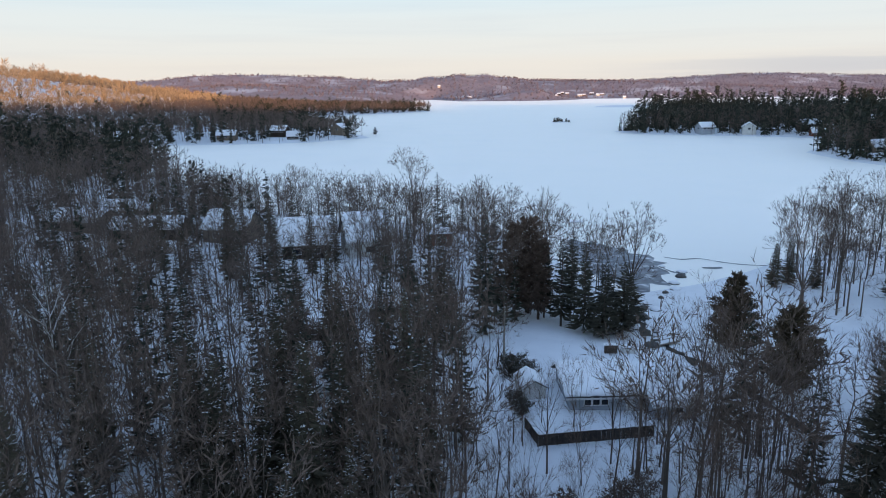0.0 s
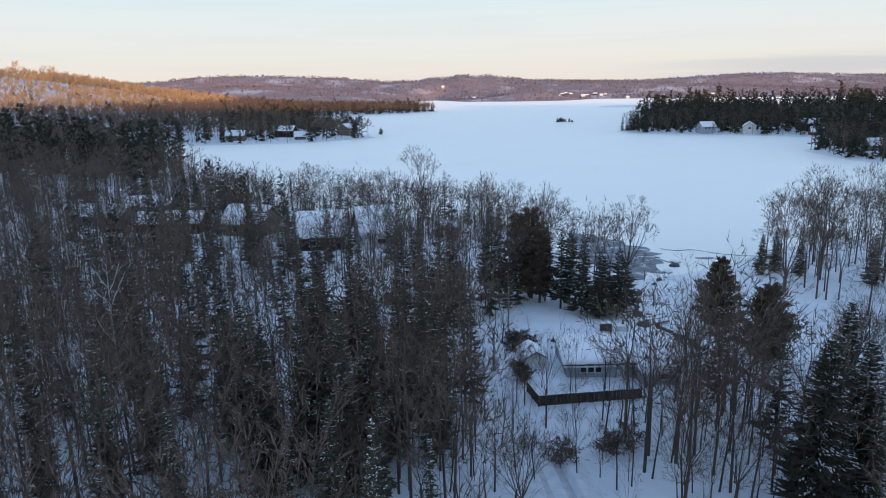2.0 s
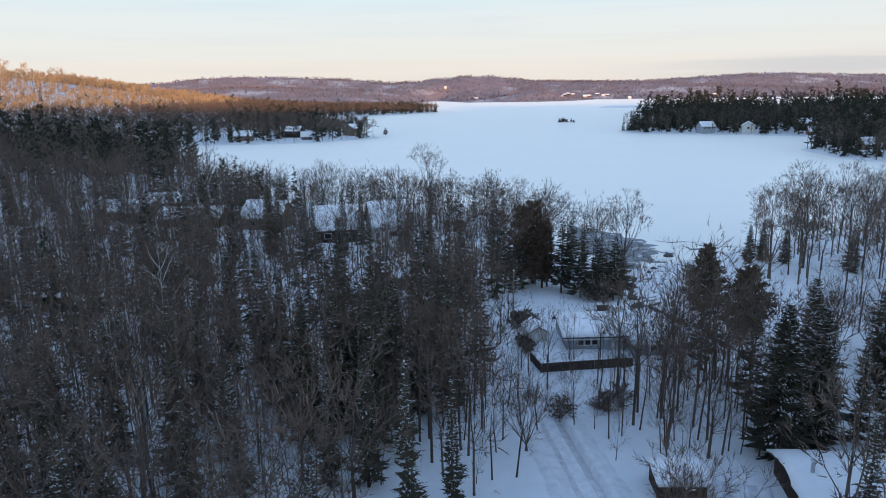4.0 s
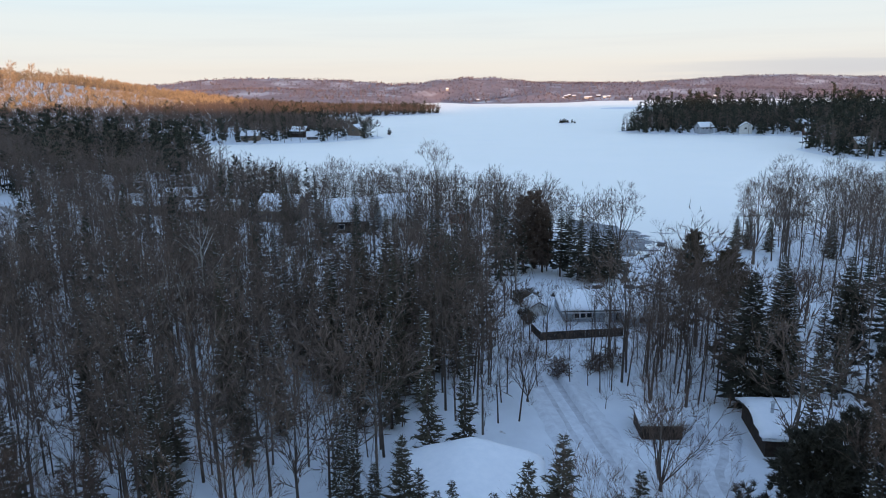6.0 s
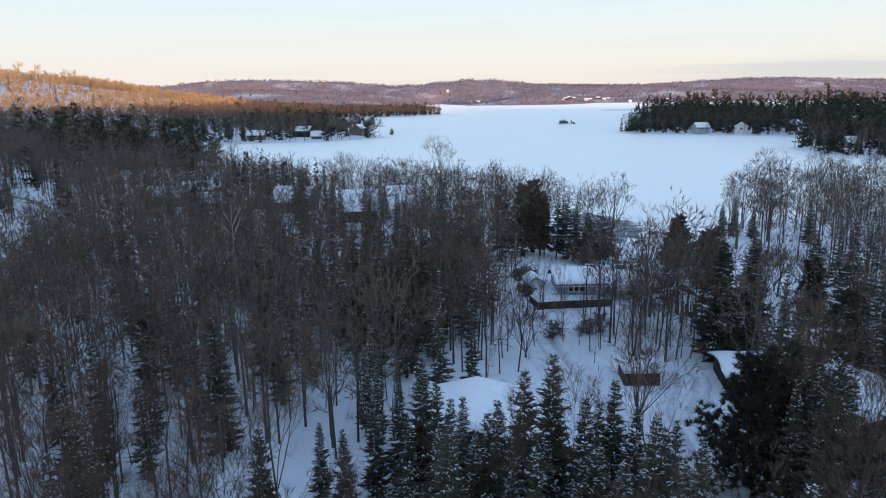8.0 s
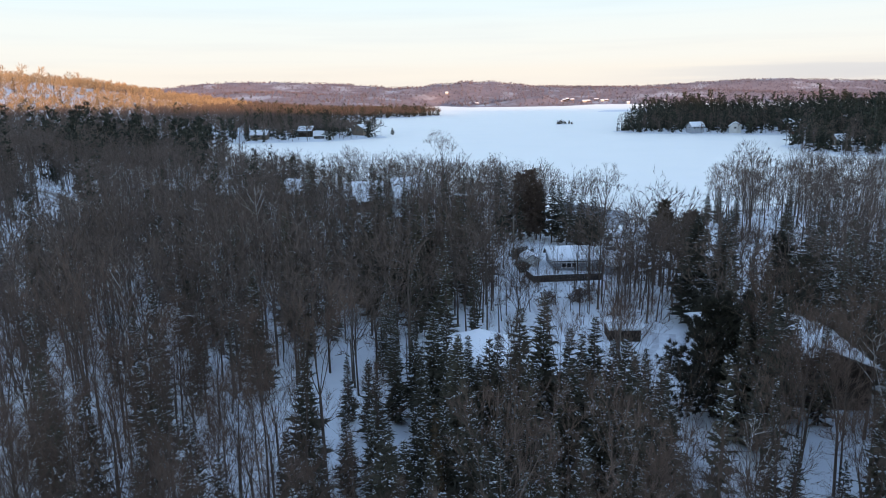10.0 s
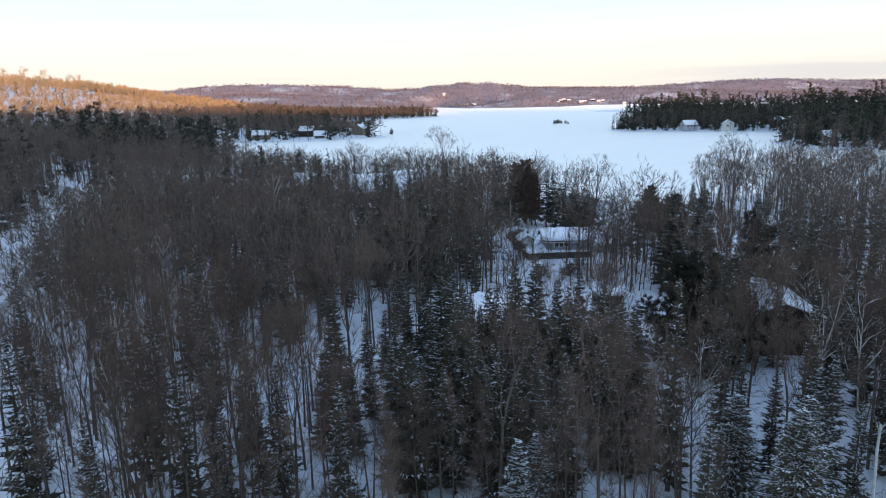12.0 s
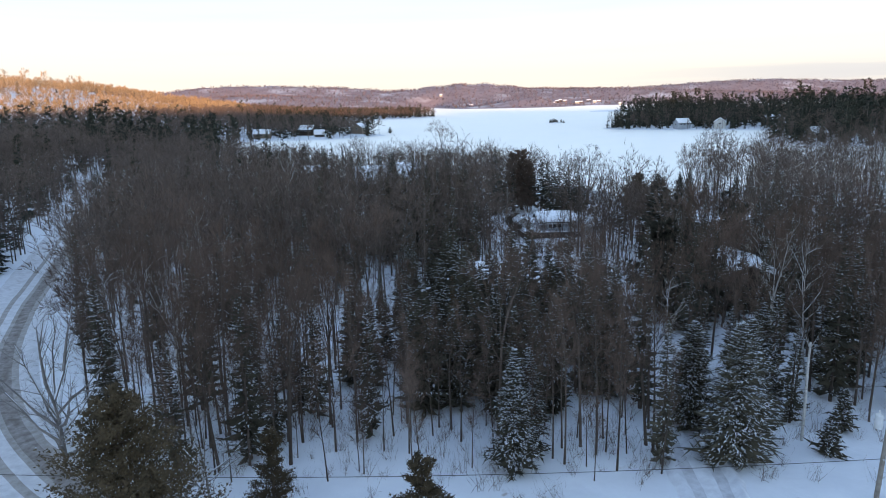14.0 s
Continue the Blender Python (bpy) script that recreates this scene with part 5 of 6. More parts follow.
stand("birch", "pale bare birch with crooked white limbs", "tree", DEAD, ([BIRCH, SNOW_TREE], [BIRCH]), [(0, 24.9, -7.2, 1.0, 0), (1, 28.4, -8.0, 0.95, 90), (1, -38.0, 58.0, 1.2, 30), (0, -36.0, 46.0, 0.95, 150), (1, -43.0, 20.0, 1.0, 240), (1, 14.0, -12.0, 0.8, 60), (0, -32.0, -14.0, 0.95, 70)])
RED = [spruce_shape(240, 13, 1.3, 0.36, 5, 5, 0.05)]
stand("spruce", "slim dying spruce with rusty brown needles", "spruce", RED, ([BARK], [NEEDLE_BROWN, SNOW_TREE]), [(0, -6.6, -9.6, 0.9, 0)])
stand("bare_tree", "gnarled spreading leafless tree with pale grey limbs beside the road bend", "tree", GNARL, ([GREY_BARK, SNOW_TREE], [GREY_BARK]), [(0, -38.2, -22.6, 1.35, 20), (1, -24.2, -28.6, 1.15, 90)])

# woods farther off
def plain_bare(seed, h, limbs, twigs, width):
    """A leafless tree for the distance."""
    q = np.random.default_rng(seed)
    s = Shape()
    tube(s, [(0, 0, -0.5), (q.normal() * 0.3, q.normal() * 0.3, h * 0.6), (q.normal() * 0.4, 0, h)], [0.17, 0.12, 0.03], 3, 0)
    u, a = q.uniform(0.3, 1, limbs), q.uniform(0, 6.28, limbs)
    d = np.stack([np.cos(a), np.sin(a), q.uniform(0.5, 1.5, limbs)], 1)
    d /= np.linalg.norm(d, axis=1)[:, None]
    p = np.stack([0 * u, 0 * u, u * h * 0.93], 1)
    ln = h * 0.33 * (1.15 - 0.7 * u) * q.uniform(0.6, 1.3, limbs)
    spikes(s, p, d, ln, width, q, 1)
    k = q.integers(limbs, size=twigs)
    spikes(s, p[k] + d[k] * (ln[k] * q.uniform(0.3, 0.9, twigs))[:, None], turned(d[k], 0.6, q), q.uniform(0.8, 2.2, twigs), width, q, 1)
    return s


def plain_conifer(seed, h, wide, boughs):
    """A spruce for the distance: broad drooping boughs round a stem."""
    q = np.random.default_rng(seed)
    s = Shape()
    tube(s, [(0, 0, -0.5), (0, 0, h)], [0.16, 0.02], 3, 0)
    u = 0.04 + 0.94 * q.random(boughs) ** 1.2
    a = q.uniform(0, 6.28, boughs)
    ln = wide * (1 - u) ** 0.85 * q.uniform(0.6, 1.2, boughs) + 0.35
    d = np.stack([np.cos(a), np.sin(a), -0.35 + 0.5 * u], 1)
    p = np.stack([0 * u, 0 * u, u * h + 0.2], 1)
    spikes(s, p + d * ln[:, None] * 0.12, turned(d, 0.12, q), ln, 0.34 + 0.26 * ln, q, 1)
    spikes(s, p + d * ln[:, None] * 0.45, turned(d, 0.5, q), ln * 0.55, 0.30 + 0.16 * ln, q, 1)
    return s


def plain_pine(seed, h, wide, start, tufts):
    """A tall pine for the distance: level tufts in uneven layers."""
    q = np.random.default_rng(seed)
    s = Shape()
    tube(s, [(0, 0, -0.5), (q.normal() * 0.3, q.normal() * 0.3, h * 0.55), (q.normal() * 0.4, 0, h)], [0.28, 0.2, 0.03], 3, 0)
    limbs = tufts // 4
    u = start + (1 - start) * (np.arange(limbs) + q.random(limbs)) / limbs
    v = (u - start) / (1 - start)
    a = q.uniform(0, 6.28, limbs)
    ln = wide * (0.45 + 0.75 * np.sin(np.clip(0.2 + v, 0, 1) * 2.3)) * (1.08 - v) ** 0.5 * q.uniform(0.45, 1.25, limbs)
    d = np.stack([np.cos(a), np.sin(a), 0.1 + 0.35 * v], 1)
    for f in (0.25, 0.5, 0.75, 1.0):
        c = np.stack([0 * u, 0 * u, u * h], 1) + d * (ln * f)[:, None] + q.normal(size=(limbs, 3)) * np.array([0.35, 0.35, 0.15])
        for _ in range(2):
            e = turned(d + np.array([0, 0, 0.25]), 0.7, q)
            spikes(s, c - e * 0.6, e, q.uniform(1.2, 2.2, limbs), q.uniform(0.7, 1.2, limbs), q, 1)
    return s


def plain_round(seed, h, wide, sprays):
    """A leafless hardwood for the distance: a full domed crown of fine sprays."""
    q = np.random.default_rng(seed)
    s = Shape()
    tube(s, [(0, 0, -0.5), (q.normal() * 0.2, q.normal() * 0.2, h * 0.5), (q.normal() * 0.4, 0, h * 0.9)], [0.2, 0.14, 0.03], 3, 0)
    d = turned(np.repeat([[0, 0, 0.55]], sprays, 0), 0.75, q)
    d[:, 2] = np.abs(d[:, 2]) * 1.1 - 0.12
    r = q.uniform(0.45, 1.0, sprays)[:, None]
    p = np.array([0, 0, h * 0.52]) + d * r * np.array([wide, wide, h * 0.44])
    spikes(s, p - d * 0.9, turned(d + np.array([0, 0, 0.5]), 0.35, q), q.uniform(1.6, 3.4, sprays), q.uniform(0.35, 0.75, sprays), q, 1)
    return s


FAR_BARE = [plain_bare(300 + i, h, 22, 36, 0.18) for i, h in enumerate((13, 15, 16, 14, 17))]
HILL_BARE = [plain_round(310 + i, h * 1.05, w * 1.08, 42) for i, (h, w) in enumerate([(13, 3.6), (15, 4.2), (16, 4.0), (14, 4.6), (11, 3.4)])]
FAR_CON = [plain_conifer(320 + i, h, w, 90) for i, (h, w) in enumerate([(14, 2.8), (16, 3.0), (19, 3.2), (12, 3.0)])]
FAR_PINE = [plain_pine(340 + i, h, w, st, 100) for i, (h, w, st) in enumerate([(20, 5.2, 0.06), (24, 5.6, 0.12), (17, 5.4, 0.04), (26, 5.4, 0.2), (14, 4.8, 0.03)])]
WOODS = [BARK_WOODS, TWIG_WOODS, SNOW_TREE]
EVER = [BARK_WOODS, NEEDLE_WOODS, SNOW_TREE]


FAR_HOUSES = [(o.location.x, o.location.y) for o in scene.objects if o.get("group") == "cottages on the far shores"]


def far_land(x, y):
    ok = (shore(x, y) > 3) & free(x, y) & seen(x, y, 60)
    for hx, hy in FAR_HOUSES:
        ok &= ~((np.abs(x - hx * (1 - (hy - y) / (hy + 40))) < 2.4) & (y < hy) & (y > hy - 26))
    return ok


def woods(name, shapes, spots, seed, mats, label, low=0.8, high=1.12):
    tagged(joined(name, shapes, rows(spots, len(shapes), low, high, seed), mats), label, "woods", kind="stuff")


woods("bare_woods", FAR_BARE, scatter(-420, -60, -10, 460, 5.5, 41, lambda x, y: (far_land(x, y) & ((x < -150) | (y > 200)) & ~open_ground(x, y)) * 0.85), 42, WOODS, "leafless forest rising along the lake's side")
woods("evergreen_woods", FAR_CON + FAR_PINE[2:], scatter(-420, -60, 60, 470, 8.0, 43, lambda x, y: (far_land(x, y) & ((x < -150) | (y > 190))) * np.clip(0.12 + 0.35 * waves(x, y, 90, 9) + 0.10 * (y > 380), 0.04, 1)),
      44, EVER, "dark evergreens among leafless trees by the lake", 0.75, 1.05)
woods("pine_woods", FAR_PINE[:4] + FAR_CON[1:3], scatter(-215, -100, 215, 330, 6.2, 63, lambda x, y: far_land(x, y) * (oval(x, y, -142, 288, 34, 30) | oval(x, y, -168, 262, 16, 18) | oval(x, y, -205, 300, 12, 12)) * 0.8), 64, EVER, "tall dark pines crowding the near shore of the bay", 0.7, 1.0)
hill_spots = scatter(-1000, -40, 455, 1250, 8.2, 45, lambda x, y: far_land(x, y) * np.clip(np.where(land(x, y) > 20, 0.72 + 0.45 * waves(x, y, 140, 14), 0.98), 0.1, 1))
# trees above this height take the sunlit colour, lower ones the plain wood
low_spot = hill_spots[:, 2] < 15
woods("bare_woods", HILL_BARE, hill_spots[~low_spot], 46, [BARK_WOODS, SUNLIT_WOOD, SNOW_TREE], "leafless hillside forest beyond the bay, coloured as sunlit")
crest = np.array([(-548.0, 872), (-536, 884), (-570, 880), (-602, 890), (-515, 868), (-640, 905), (-655, 880)])
woods("bare_woods", HILL_BARE[1:3], np.concatenate([crest, land(crest[:, 0], crest[:, 1])[:, None]], 1), 67, [BARK_WOODS, SUNLIT_WOOD, SNOW_TREE], "tall leafless trees on the crest of the hillside", 1.35, 1.75)
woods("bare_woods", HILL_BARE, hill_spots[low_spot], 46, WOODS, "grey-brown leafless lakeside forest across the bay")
woods("evergreen_woods", FAR_CON + FAR_PINE[2:3] + FAR_PINE[4:], scatter(-1000, -40, 455, 1250, 11.0, 47, lambda x, y: far_land(x, y) * np.clip(0.25 + 0.35 * waves(x, y, 110, 10) + 0.55 * (shore(x, y) < 60) - 0.3 * (land(x, y) > 22) - 0.35 * (x < -270), 0.03, 0.95)),
      48, EVER, "evergreens along the far shore", 0.8, 1.1)
woods("pine_woods", FAR_PINE + FAR_CON + FAR_CON, scatter(120, 620, 280, 940, 6.8, 49, lambda x, y: far_land(x, y) * np.where((y < 420) | (shore(x, y) < 60), 0.95, np.where(y < 660, 0.6, 0.45))), 50, EVER, "tall dark pines crowding the wooded peninsula", 0.42, 1.2)
woods("bare_woods", FAR_BARE, scatter(120, 560, 280, 660, 6.5, 51, lambda x, y: far_land(x, y) * 0.9), 52, WOODS, "leafless trees between the pines of the peninsula", 0.75, 1.1)

woods("evergreen_woods", FAR_CON, scatter(-210, -48, 82, 205, 6.6, 61, lambda x, y: (far_land(x, y) & ~open_ground(x, y)) * np.clip(0.08 + 0.42 * waves(x, y, 46, 13), 0.03, 0.9)), 62, EVER, "dark evergreens in small groups among the leafless forest", 0.7, 1.05)
woods("bare_woods", FAR_BARE, scatter(-210, -48, 82, 205, 5.0, 65, lambda x, y: (far_land(x, y) & ~open_ground(x, y)) * 0.55), 66, WOODS, "close leafless forest towards the bay", 0.75, 1.0)

# woods of the far hills
HILL_TREE = []
for i in range(4):
    q = np.random.default_rng(400 + i)
    s = Shape()
    a = q.uniform(0, 6.28, 9)
    p = np.stack([np.cos(a), np.sin(a), q.uniform(-0.5, 5, 9)], 1) * np.array([1.6, 1.6, 1])
    d = turned(np.stack([np.cos(a) * 0.4, np.sin(a) * 0.4, np.ones(9)], 1), 0.2, q)
    spikes(s, p, d, q.uniform(5, 9.0, 9), 2.2, q, 0)
    HILL_TREE.append(s)
# distance haze is painted into these wood colours as a mauve tint
HAZY_HILL_WOOD = material("hazy_hill_hardwoods", (0.17, 0.142, 0.17), 0.95, (0.235, 0.20, 0.235), 160.0, vary=0.07, island=True)
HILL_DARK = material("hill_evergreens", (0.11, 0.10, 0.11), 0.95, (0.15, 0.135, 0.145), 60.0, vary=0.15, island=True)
woods("hill_woods", HILL_TREE, scatter(-2600, 2600, 1960, 3560, 20.0, 55, lambda x, y: ((shore(x, y) > 8) & seen(x, y, 100)) * np.clip(0.85 + np.where(x < 150, 0.62, 0.25) * waves(x, y, 330, 11), 0.10, 1)), 56, [HAZY_HILL_WOOD], "leafless woods on the sunlit far hills", 0.5, 0.85)
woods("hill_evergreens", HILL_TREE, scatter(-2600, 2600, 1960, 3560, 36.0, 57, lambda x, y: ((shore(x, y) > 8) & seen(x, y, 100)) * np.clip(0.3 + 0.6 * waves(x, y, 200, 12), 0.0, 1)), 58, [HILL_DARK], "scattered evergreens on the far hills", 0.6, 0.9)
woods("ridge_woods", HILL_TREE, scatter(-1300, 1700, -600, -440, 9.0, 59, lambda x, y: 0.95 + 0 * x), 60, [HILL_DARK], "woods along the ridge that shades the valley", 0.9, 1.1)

# ---- fences, poles, cables, small things ----
def rod(x0, y0, z0, x1, y1, z1, r, bm=None, segs=10, r2=None):
    """A round bar between two points."""
    bm = bm or bmesh.new()
    a, b = Vector((x0, y0, z0)), Vector((x1, y1, z1))
    d = b - a
    m = Matrix.Translation((a + b) / 2) @ d.to_track_quat("Z", "Y").to_matrix().to_4x4()
    bmesh.ops.create_cone(bm, cap_ends=True, segments=segs, radius1=r, radius2=r if r2 is None else r2, depth=d.length, matrix=m)
    return bm


def fence(points, height):
    root = new("fence")
    x0, y0 = points[0]
    root.location = (x0, y0, float(land(x0, y0)))
    for (ax, ay), (bx, by) in zip(points, points[1:]):
        ln = math.hypot(bx - ax, by - ay)
        n = max(1, round(ln / 2.2))
        turn = math.degrees(math.atan2(by - ay, bx - ax))
        for i in range(n):
            u = (i + 0.5) / n
            cx, cy = ax + (bx - ax) * u, ay + (by - ay) * u
            z = float(land(cx, cy))
            here = pose(cx - x0, cy - y0, z - root.location.z, 0, 0, turn)
            p = part("post", block(-ln / n / 2, 0, height / 2 - 0.2, 0.12, 0.12, height + 0.5, 0.01), FENCE_WOOD, root)
            p.matrix_local = here
            k = int(ln / n / 0.16)
            for j in range(k):
                q = part("board", block(-ln / n / 2 + 0.1 + (ln / n - 0.1) * (j + 0.5) / k, 0.05 + 0.008 * ((j * 7) % 3), height / 2 + 0.03 * (((j * 5) % 4) - 1.5) / 2, 0.148, 0.025, height), FENCE_WOOD, root)
                q.matrix_local = here
            c = part("snow_cap", block(0, 0.05, height + 0.05, ln / n - 0.05, 0.13, 0.09, 0.03), SNOW, root, "strip of snow on the fence top")
            c.matrix_local = here
    return tagged(root, "dark board fence half buried in snow", "fence")


fence([(6.0, 61.8), (6.9, 58.5), (12.6, 59.5), (18.6, 60.8)], 1.2)

# utility pole with its transformer by the road verge
PX, PY = 23.0, -29.0
PZ = float(land(PX, PY))
pole = new("utility_pole")
pole.location = (PX, PY, PZ)
part("shaft", rod(0, 0, -0.6, 0.35, 0, 8.2, 0.17, r2=0.12), POLE_WOOD, pole)
tank = part("transformer", rod(-0.42, 0.05, 5.3, -0.42, 0.05, 6.25, 0.26, segs=16), PAINT_GREY, pole, "pale grey transformer can")
part("lid", rod(-0.42, 0.05, 6.25, -0.42, 0.05, 6.38, 0.28, segs=16, r2=0.12), PAINT_GREY, tank)
part("bushing", rod(-0.42, 0.05, 6.38, -0.42, 0.05, 6.62, 0.05), TRIM, tank)
part("bracket", block(-0.18, 0.05, 5.9, 0.3, 0.08, 0.12, 0.01), STEEL, pole)
part("insulator", rod(0.35, 0, 8.2, 0.37, 0, 8.45, 0.07, r2=0.05), TRIM, pole)
part("clamp", rod(0.11, -0.2, 3.0, 0.11, 0.2, 3.0, 0.06), STEEL, pole)
tagged(pole, "weathered wooden utility pole carrying a grey transformer can", "utility pole")


def cable(name, a, b, sag, r, label):
    """A hanging cable from a to b."""
    cu = bpy.data.curves.new(name, "CURVE")
    cu.dimensions, cu.bevel_depth, cu.bevel_resolution = "3D", r, 1
    sp = cu.splines.new("POLY")
    n = 28
    sp.points.add(n)
    a, b = Vector(a), Vector(b)
    for i in range(n + 1):
        u = i / n
        p = a.lerp(b, u) - Vector((0, 0, 4 * sag * u * (1 - u)))
        sp.points[i].co = (*p, 1)
    ob = new(name, cu)
    cu.materials.append(CABLE)
    me = bpy.data.meshes.new_from_object(ob.evaluated_get(bpy.context.evaluated_depsgraph_get()))
    bpy.data.objects.remove(ob)
    return tagged(new(name, me), label, "cable")


cable("cable", (PX + 0.11, PY, PZ + 3.0), (-52, -28.0, 4.2), 1.0, 0.02, "black communications cable strung along the road verge")
cable("cable", (PX + 0.11, PY, PZ + 3.0), (62, -31.5, 5.8), 0.5, 0.02, "black communications cable running on past the utility pole")
cable("cable", (PX + 0.37, PY, PZ + 8.45), (-52, -28.0, 9.8), 0.7, 0.009, "thin power line high over the road verge")
cable("cable", (PX + 0.37, PY, PZ + 8.45), (62, -31.5, 10.0), 0.6, 0.009, "thin power line running on past the utility pole")
far_pole = new("utility_pole")
far_pole.location = (-52, -28.0, float(land(-52, -28.0)))
part("shaft", rod(0, 0, -0.6, 0, 0, 8.2, 0.17, r2=0.12), POLE_WOOD, far_pole)
part("insulator", rod(0, 0, 8.2, 0, 0, 8.45, 0.07, r2=0.05), TRIM, far_pole)
tagged(far_pole, "weathered wooden utility pole across the road", "utility pole")


def plain_pole(x, y, h, r, label, lamp=False):
    root = new("yard_pole")
    root.location = (x, y, float(land(x, y)))
    part("shaft", rod(0, 0, -0.5, 0.05, 0, h, r, r2=r * 0.75), POLE_WOOD, root)
    part("cap", rod(0.05, 0, h, 0.05, 0, h + 0.08, r * 1.1, r2=r * 0.4), SNOW, root, "small cap of snow")
    if lamp:
        arm = part("arm", rod(0, 0, h - 0.3, 0.5, 0, h - 0.1, 0.03), STEEL, root)
        part("lamp_head", block(0.6, 0, h - 0.1, 0.3, 0.16, 0.1, 0.03), PAINT_GREY, arm)
    return tagged(root, label, "pole")


plain_pole(4.9, 77.2, 8.0, 0.12, "bare wooden pole beside a snowy shrub")
plain_pole(13.9, 26.4, 5.6, 0.10, "wooden yard pole in front of a many-stemmed tree", True)
plain_pole(11.9, 74.8, 2.2, 0.04, "thin metal clothes post in a snowy yard")

# snag: broken trunk leaning over the verge
snag = new("snag")
snag.location = (22.0, -20.5, float(land(22.0, -20.5)))
s = Shape()
tube(s, [(0, 0, -0.3), (0.15, 0.3, 3.0), (0.35, 0.8, 6.2), (0.5, 1.0, 8.2)], [0.13, 0.12, 0.10, 0.08], 8)
tk = new("trunk", mesh_of("trunk", *s.arrays()[:2], [BIRCH]))
tk.parent = snag
s = Shape()
spikes(s, [(0.45, 0.95, 7.6)] * 7, turned(np.repeat([[0, 0.2, 1.0]], 7, 0), 0.6, np.random.default_rng(3)), 2.2, 0.06, np.random.default_rng(4))
tk = new("splinters", mesh_of("splinters", *s.arrays()[:2], [BIRCH]))
tk.parent = snag
tagged(snag, "tall pale broken trunk leaning beside the verge", "dead tree")


def mound(x, y, r, h, mat, name, label, category, seed, cap=True, base=None):
    """A rounded uneven stone with snow on it."""
    g = np.random.default_rng(seed)
    root = new(name)
    z = max(0.0, float(land(x, y))) if base is None else base
    root.location = (x, y, z)
    for nm, mt, grow, lift, flat in (("stone", mat, 1.0, 0.0, 1.0),) + ((("snow", SNOW, 0.96, 0.35 * h, 0.8),) if cap else ()):
        bm = bmesh.new()
        bmesh.ops.create_icosphere(bm, subdivisions=2, radius=1.0)
        for v in bm.verts:
            k = 1 + 0.22 * noise.noise(v.co * 1.7 + Vector((seed, seed * 2.0, 0)))
            v.co = Vector((v.co.x * r * k * grow, v.co.y * r * k * grow, v.co.z * h * k * flat + lift))
        for f in bm.faces:
            f.smooth = True
        part(nm, bm, mt, root)
    return tagged(root, label, category, "snow-capped stones at the creek mouth")


g = np.random.default_rng(77)
for i, (x, y) in enumerate([(36, 116), (38.5, 118.5), (40.5, 123), (42.5, 127), (43.5, 131), (42, 135.5), (34.5, 112), (30, 108), (31.5, 104), (28.3, 100), (25, 94.5), (28.2, 93), (26, 86), (30.8, 84.5), (29, 78.5), (33, 72)]):
    mound(x + g.normal() * 0.4, y + g.normal() * 0.4, g.uniform(0.4, 1.2), g.uniform(0.35, 0.7), ROCK, "stone", "dark stone with some snow on it by the creek", "stone", 500 + i, i % 3 != 0)


def snowy_shrub(x, y, k, seed, label="snow-laden evergreen shrub in the yard", leaf=PINE):
    root = new("shrub")
    root.location = (x, y, float(land(x, y)))
    tr, cr = cedar_shape(seed, 1.9 * k, 1.35 * k, 34, 30, 0.12, 0.16, 0.04, 0.45)
    for nm, sh, mm in (("stem", tr, [BARK]), ("crown", cr, [leaf, SNOW])):
        ob = new(nm, mesh_of(nm, *sh.arrays()[:2], mm, sh.arrays()[2]))
        ob.parent = root
    return tagged(root, label, "shrub", "yard shrubs")


for i, (x, y, k) in enumerate([(5.3, 74.6, 1.1), (6.7, 75.6, 1.2), (7.6, 74.4, 0.9), (5.6, 79.0, 0.7), (6.0, 64.8, 0.8), (5.4, 67.0, 0.7)]):
    snowy_shrub(x, y, k, 600 + i)
for i, (x, y, k) in enumerate([(12.8, 50.4, 1.1), (14.8, 51.0, 1.4), (8.0, 48.6, 1.2)]):
    snowy_shrub(x, y, k, 620 + i, "brown brushy shrub in front of the fence", CEDAR_BROWN)

# wood stack and snowy box in the yard
stack = new("wood_stack")
stack.location = (19.2, 83.0, float(land(19.2, 83.0)))
for r in range(5):
    for c in range(7):
        part("log", rod(-0.72 + c * 0.24, -0.25, 0.12 + r * 0.22, -0.72 + c * 0.24, 0.25, 0.12 + r * 0.22, 0.115, segs=7), BARK, stack)
part("snow_cap", block(0, 0, 1.22, 1.9, 0.7, 0.2, 0.08), SNOW, stack)
tagged(stack, "stack of dark firewood with a cap of snow", "wood stack")
box = new("planter")
box.location = (21.6, 83.4, float(land(21.6, 83.4)))
part("body", block(0, 0, 0.35, 1.6, 1.1, 0.8, 0.04), WALL_PALE, box)
part("snow_cap", block(0, 0, 0.84, 1.7, 1.2, 0.22, 0.09), SNOW, box)
part("ornament", rod(0.1, 0, 0.9, 0.1, 0, 1.7, 0.2, r2=0.06), BARK, box, "dark garden ornament")
tagged(box, "pale snow-topped box with a dark garden ornament", "planter")

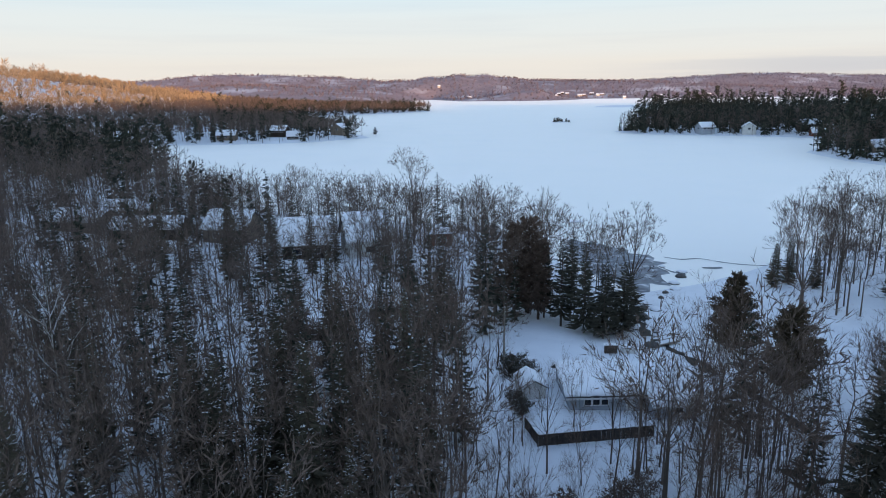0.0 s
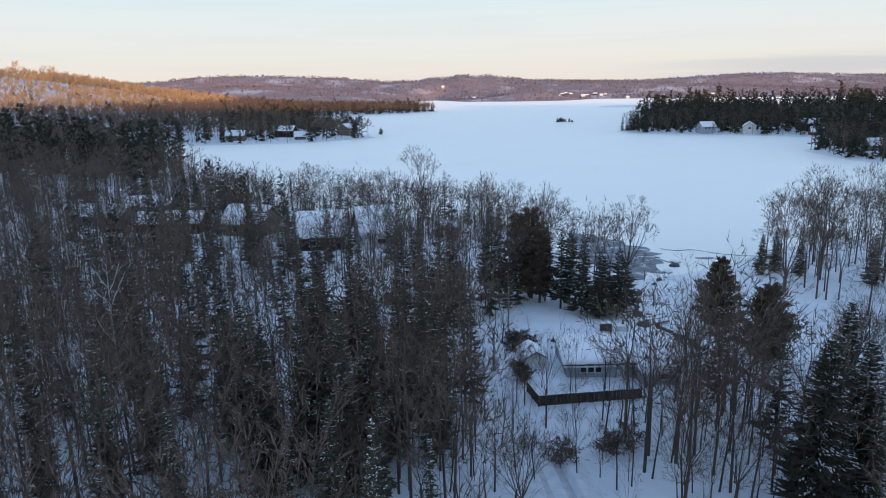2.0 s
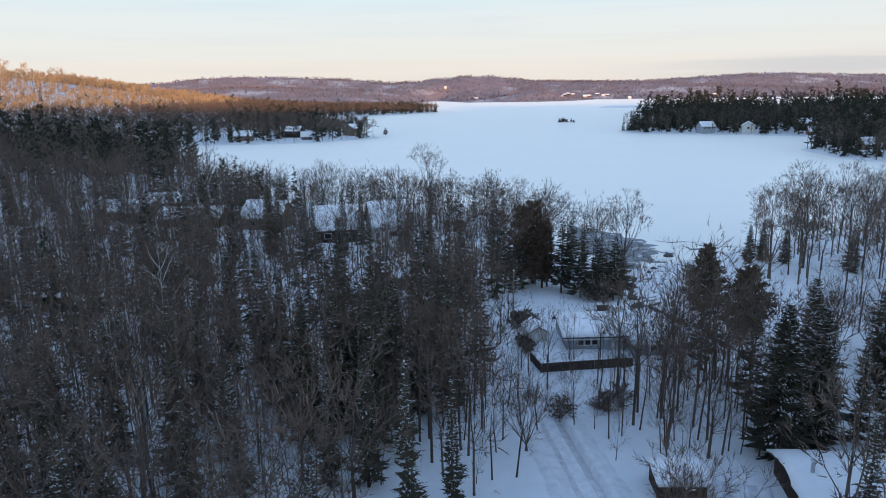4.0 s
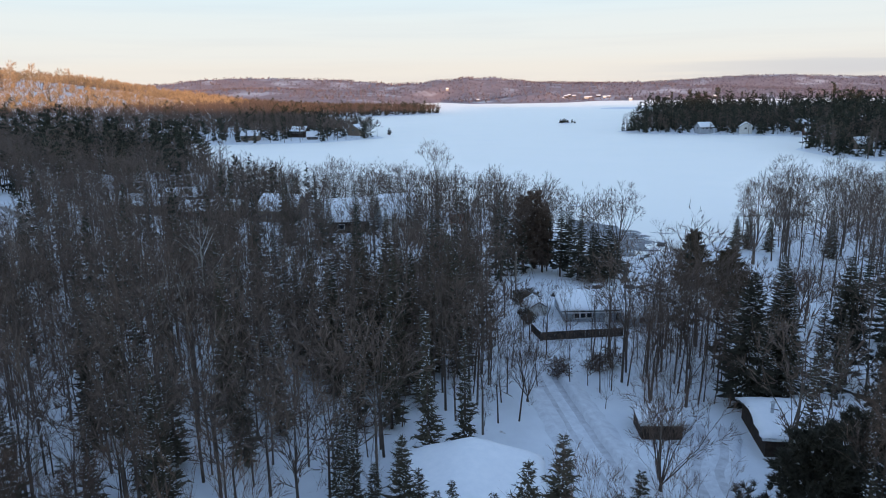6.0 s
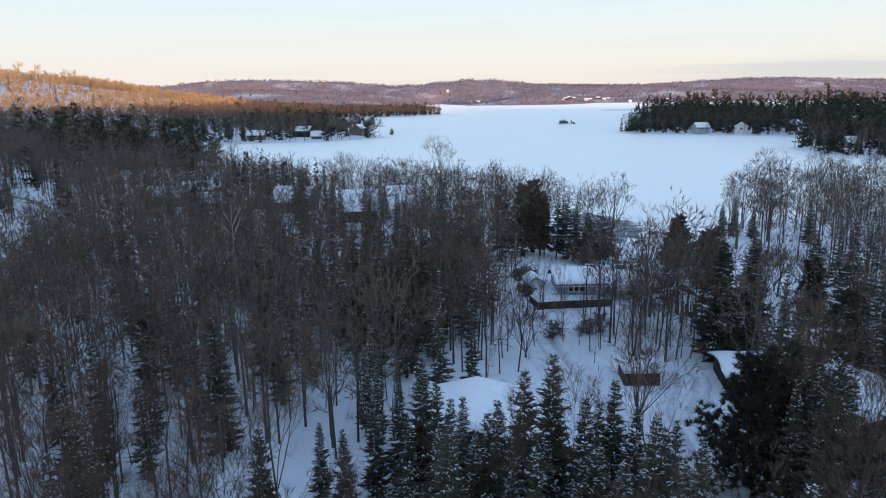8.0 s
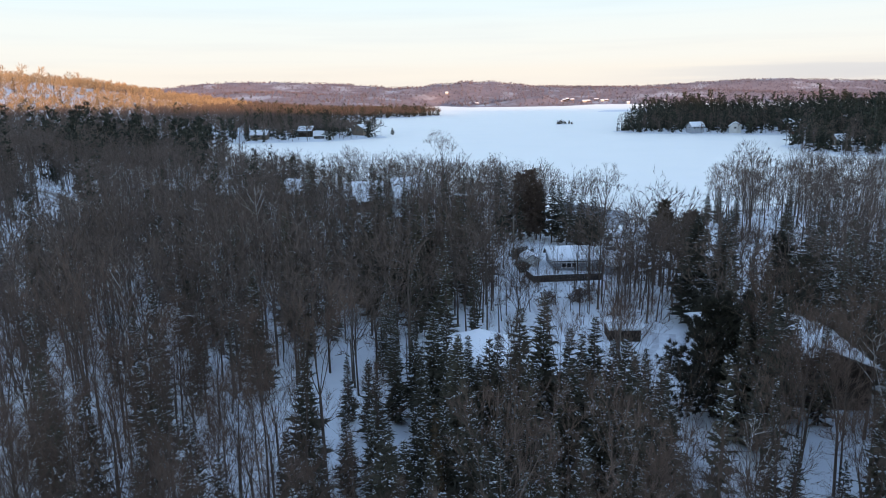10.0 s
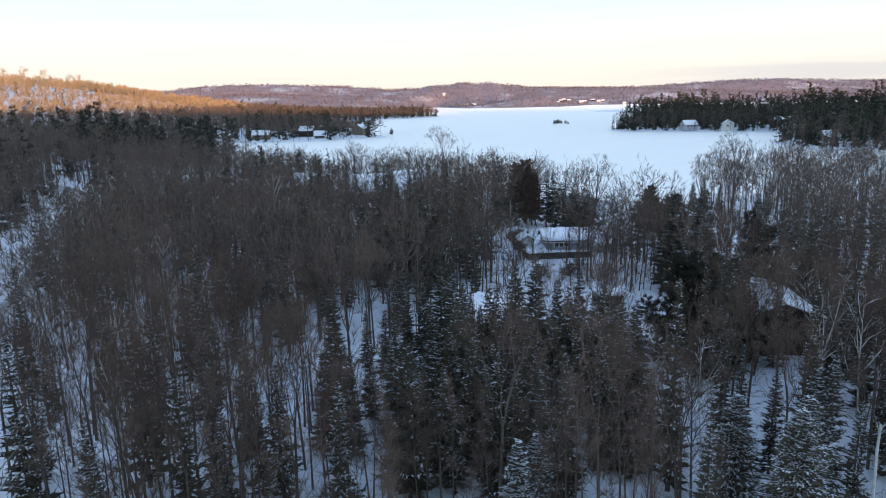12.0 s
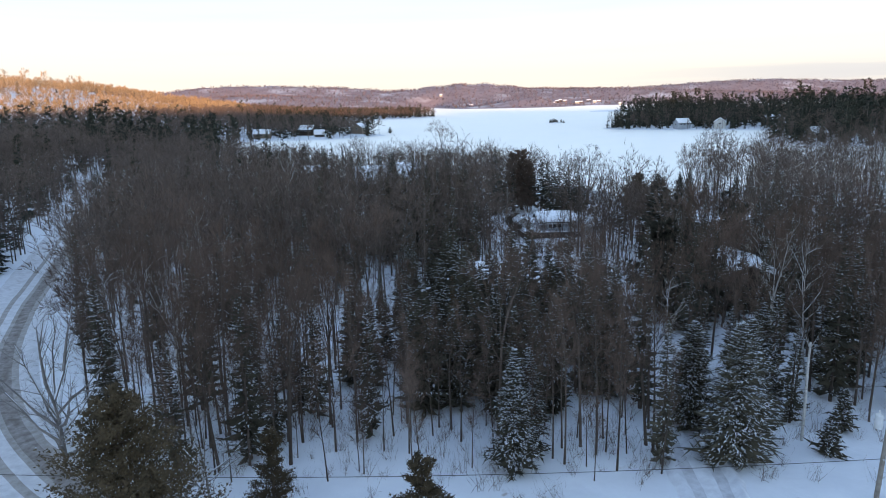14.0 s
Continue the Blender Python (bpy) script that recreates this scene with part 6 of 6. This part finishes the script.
# footbridge over the creek
bridge = new("footbridge")
bridge.matrix_world = pose(27.6, 87.2, float(land(27.6, 87.2)) + 0.25, 0, 0, 28)
for i in range(12):
    part("plank", block(-1.9 + i * 0.345, 0, 0.1, 0.3, 1.3, 0.06, 0.008), POLE_WOOD, bridge)
for s in (-0.62, 0.62):
    part("rail", block(0, s, 0.85, 4.0, 0.08, 0.08, 0.01), POLE_WOOD, bridge)
    part("beam", block(0, s * 0.8, 0.0, 4.2, 0.16, 0.16, 0.01), POLE_WOOD, bridge)
    for u in (-1.8, 0, 1.8):
        part("post", block(u, s, 0.42, 0.09, 0.09, 0.9, 0.01), POLE_WOOD, bridge)
part("snow", block(0, 0, 0.2, 3.9, 1.0, 0.16, 0.06), SNOW, bridge)
tagged(bridge, "small wooden footbridge crossing the dark creek", "footbridge")

# raft frozen into the lake
raft = new("swim_raft")
raft.matrix_world = pose(31.2, 179.5, 0.0, 0, 0, 4)
for i in range(9):
    part("plank", block(-1.6 + i * 0.4, 0, 0.75, 0.36, 2.2, 0.06, 0.01), POLE_WOOD, raft)
for u in (-1.6, 1.6):
    for v in (-0.95, 0.95):
        part("post", block(u, v, 0.3, 0.12, 0.12, 1.0, 0.01), POLE_WOOD, raft)
part("snow", block(0, 0, 0.92, 3.7, 2.3, 0.28, 0.1), SNOW, raft)
tagged(raft, "snow-topped swimming raft frozen into the lake", "raft")

# islet with low shrubs, and a lone little tree on the ice
ISLET = bmesh.new()
bmesh.ops.create_icosphere(ISLET, subdivisions=3, radius=1.0)
for v in ISLET.verts:
    k = 1 + 0.25 * noise.noise(v.co * 2.3)
    v.co = Vector((v.co.x * 9 * k, v.co.y * 4 * k, v.co.z * 0.9 * k))
islet = new("islet")
islet.location = (108.5, 732, 0)
part("ground", ISLET, SNOW, islet)
tagged(islet, "tiny snowy islet in the frozen lake", "islet")
ISLE_TREES = [spruce_shape(700, 5.6, 2.2, 0.3, 7, 7, 0.0, taper=0.6), spruce_shape(701, 4.0, 2.6, 0.3, 7, 7, 0.0, taper=0.5)]
stand("spruce", "stunted little spruce on a lake islet", "spruce", ISLE_TREES, ([BARK], NM), [(0, 102.5, 732, 0.9, 0), (1, 104.8, 731, 1.2, 40), (0, 106.6, 732, 1.0, 90), (1, 108.5, 733, 1.1, 150), (1, 110.4, 731.5, 0.9, 220), (0, 115.0, 732, 0.8, 10), (1, 117.5, 731, 0.7, 60), (0, -67.5, 566, 1.1, 0)])
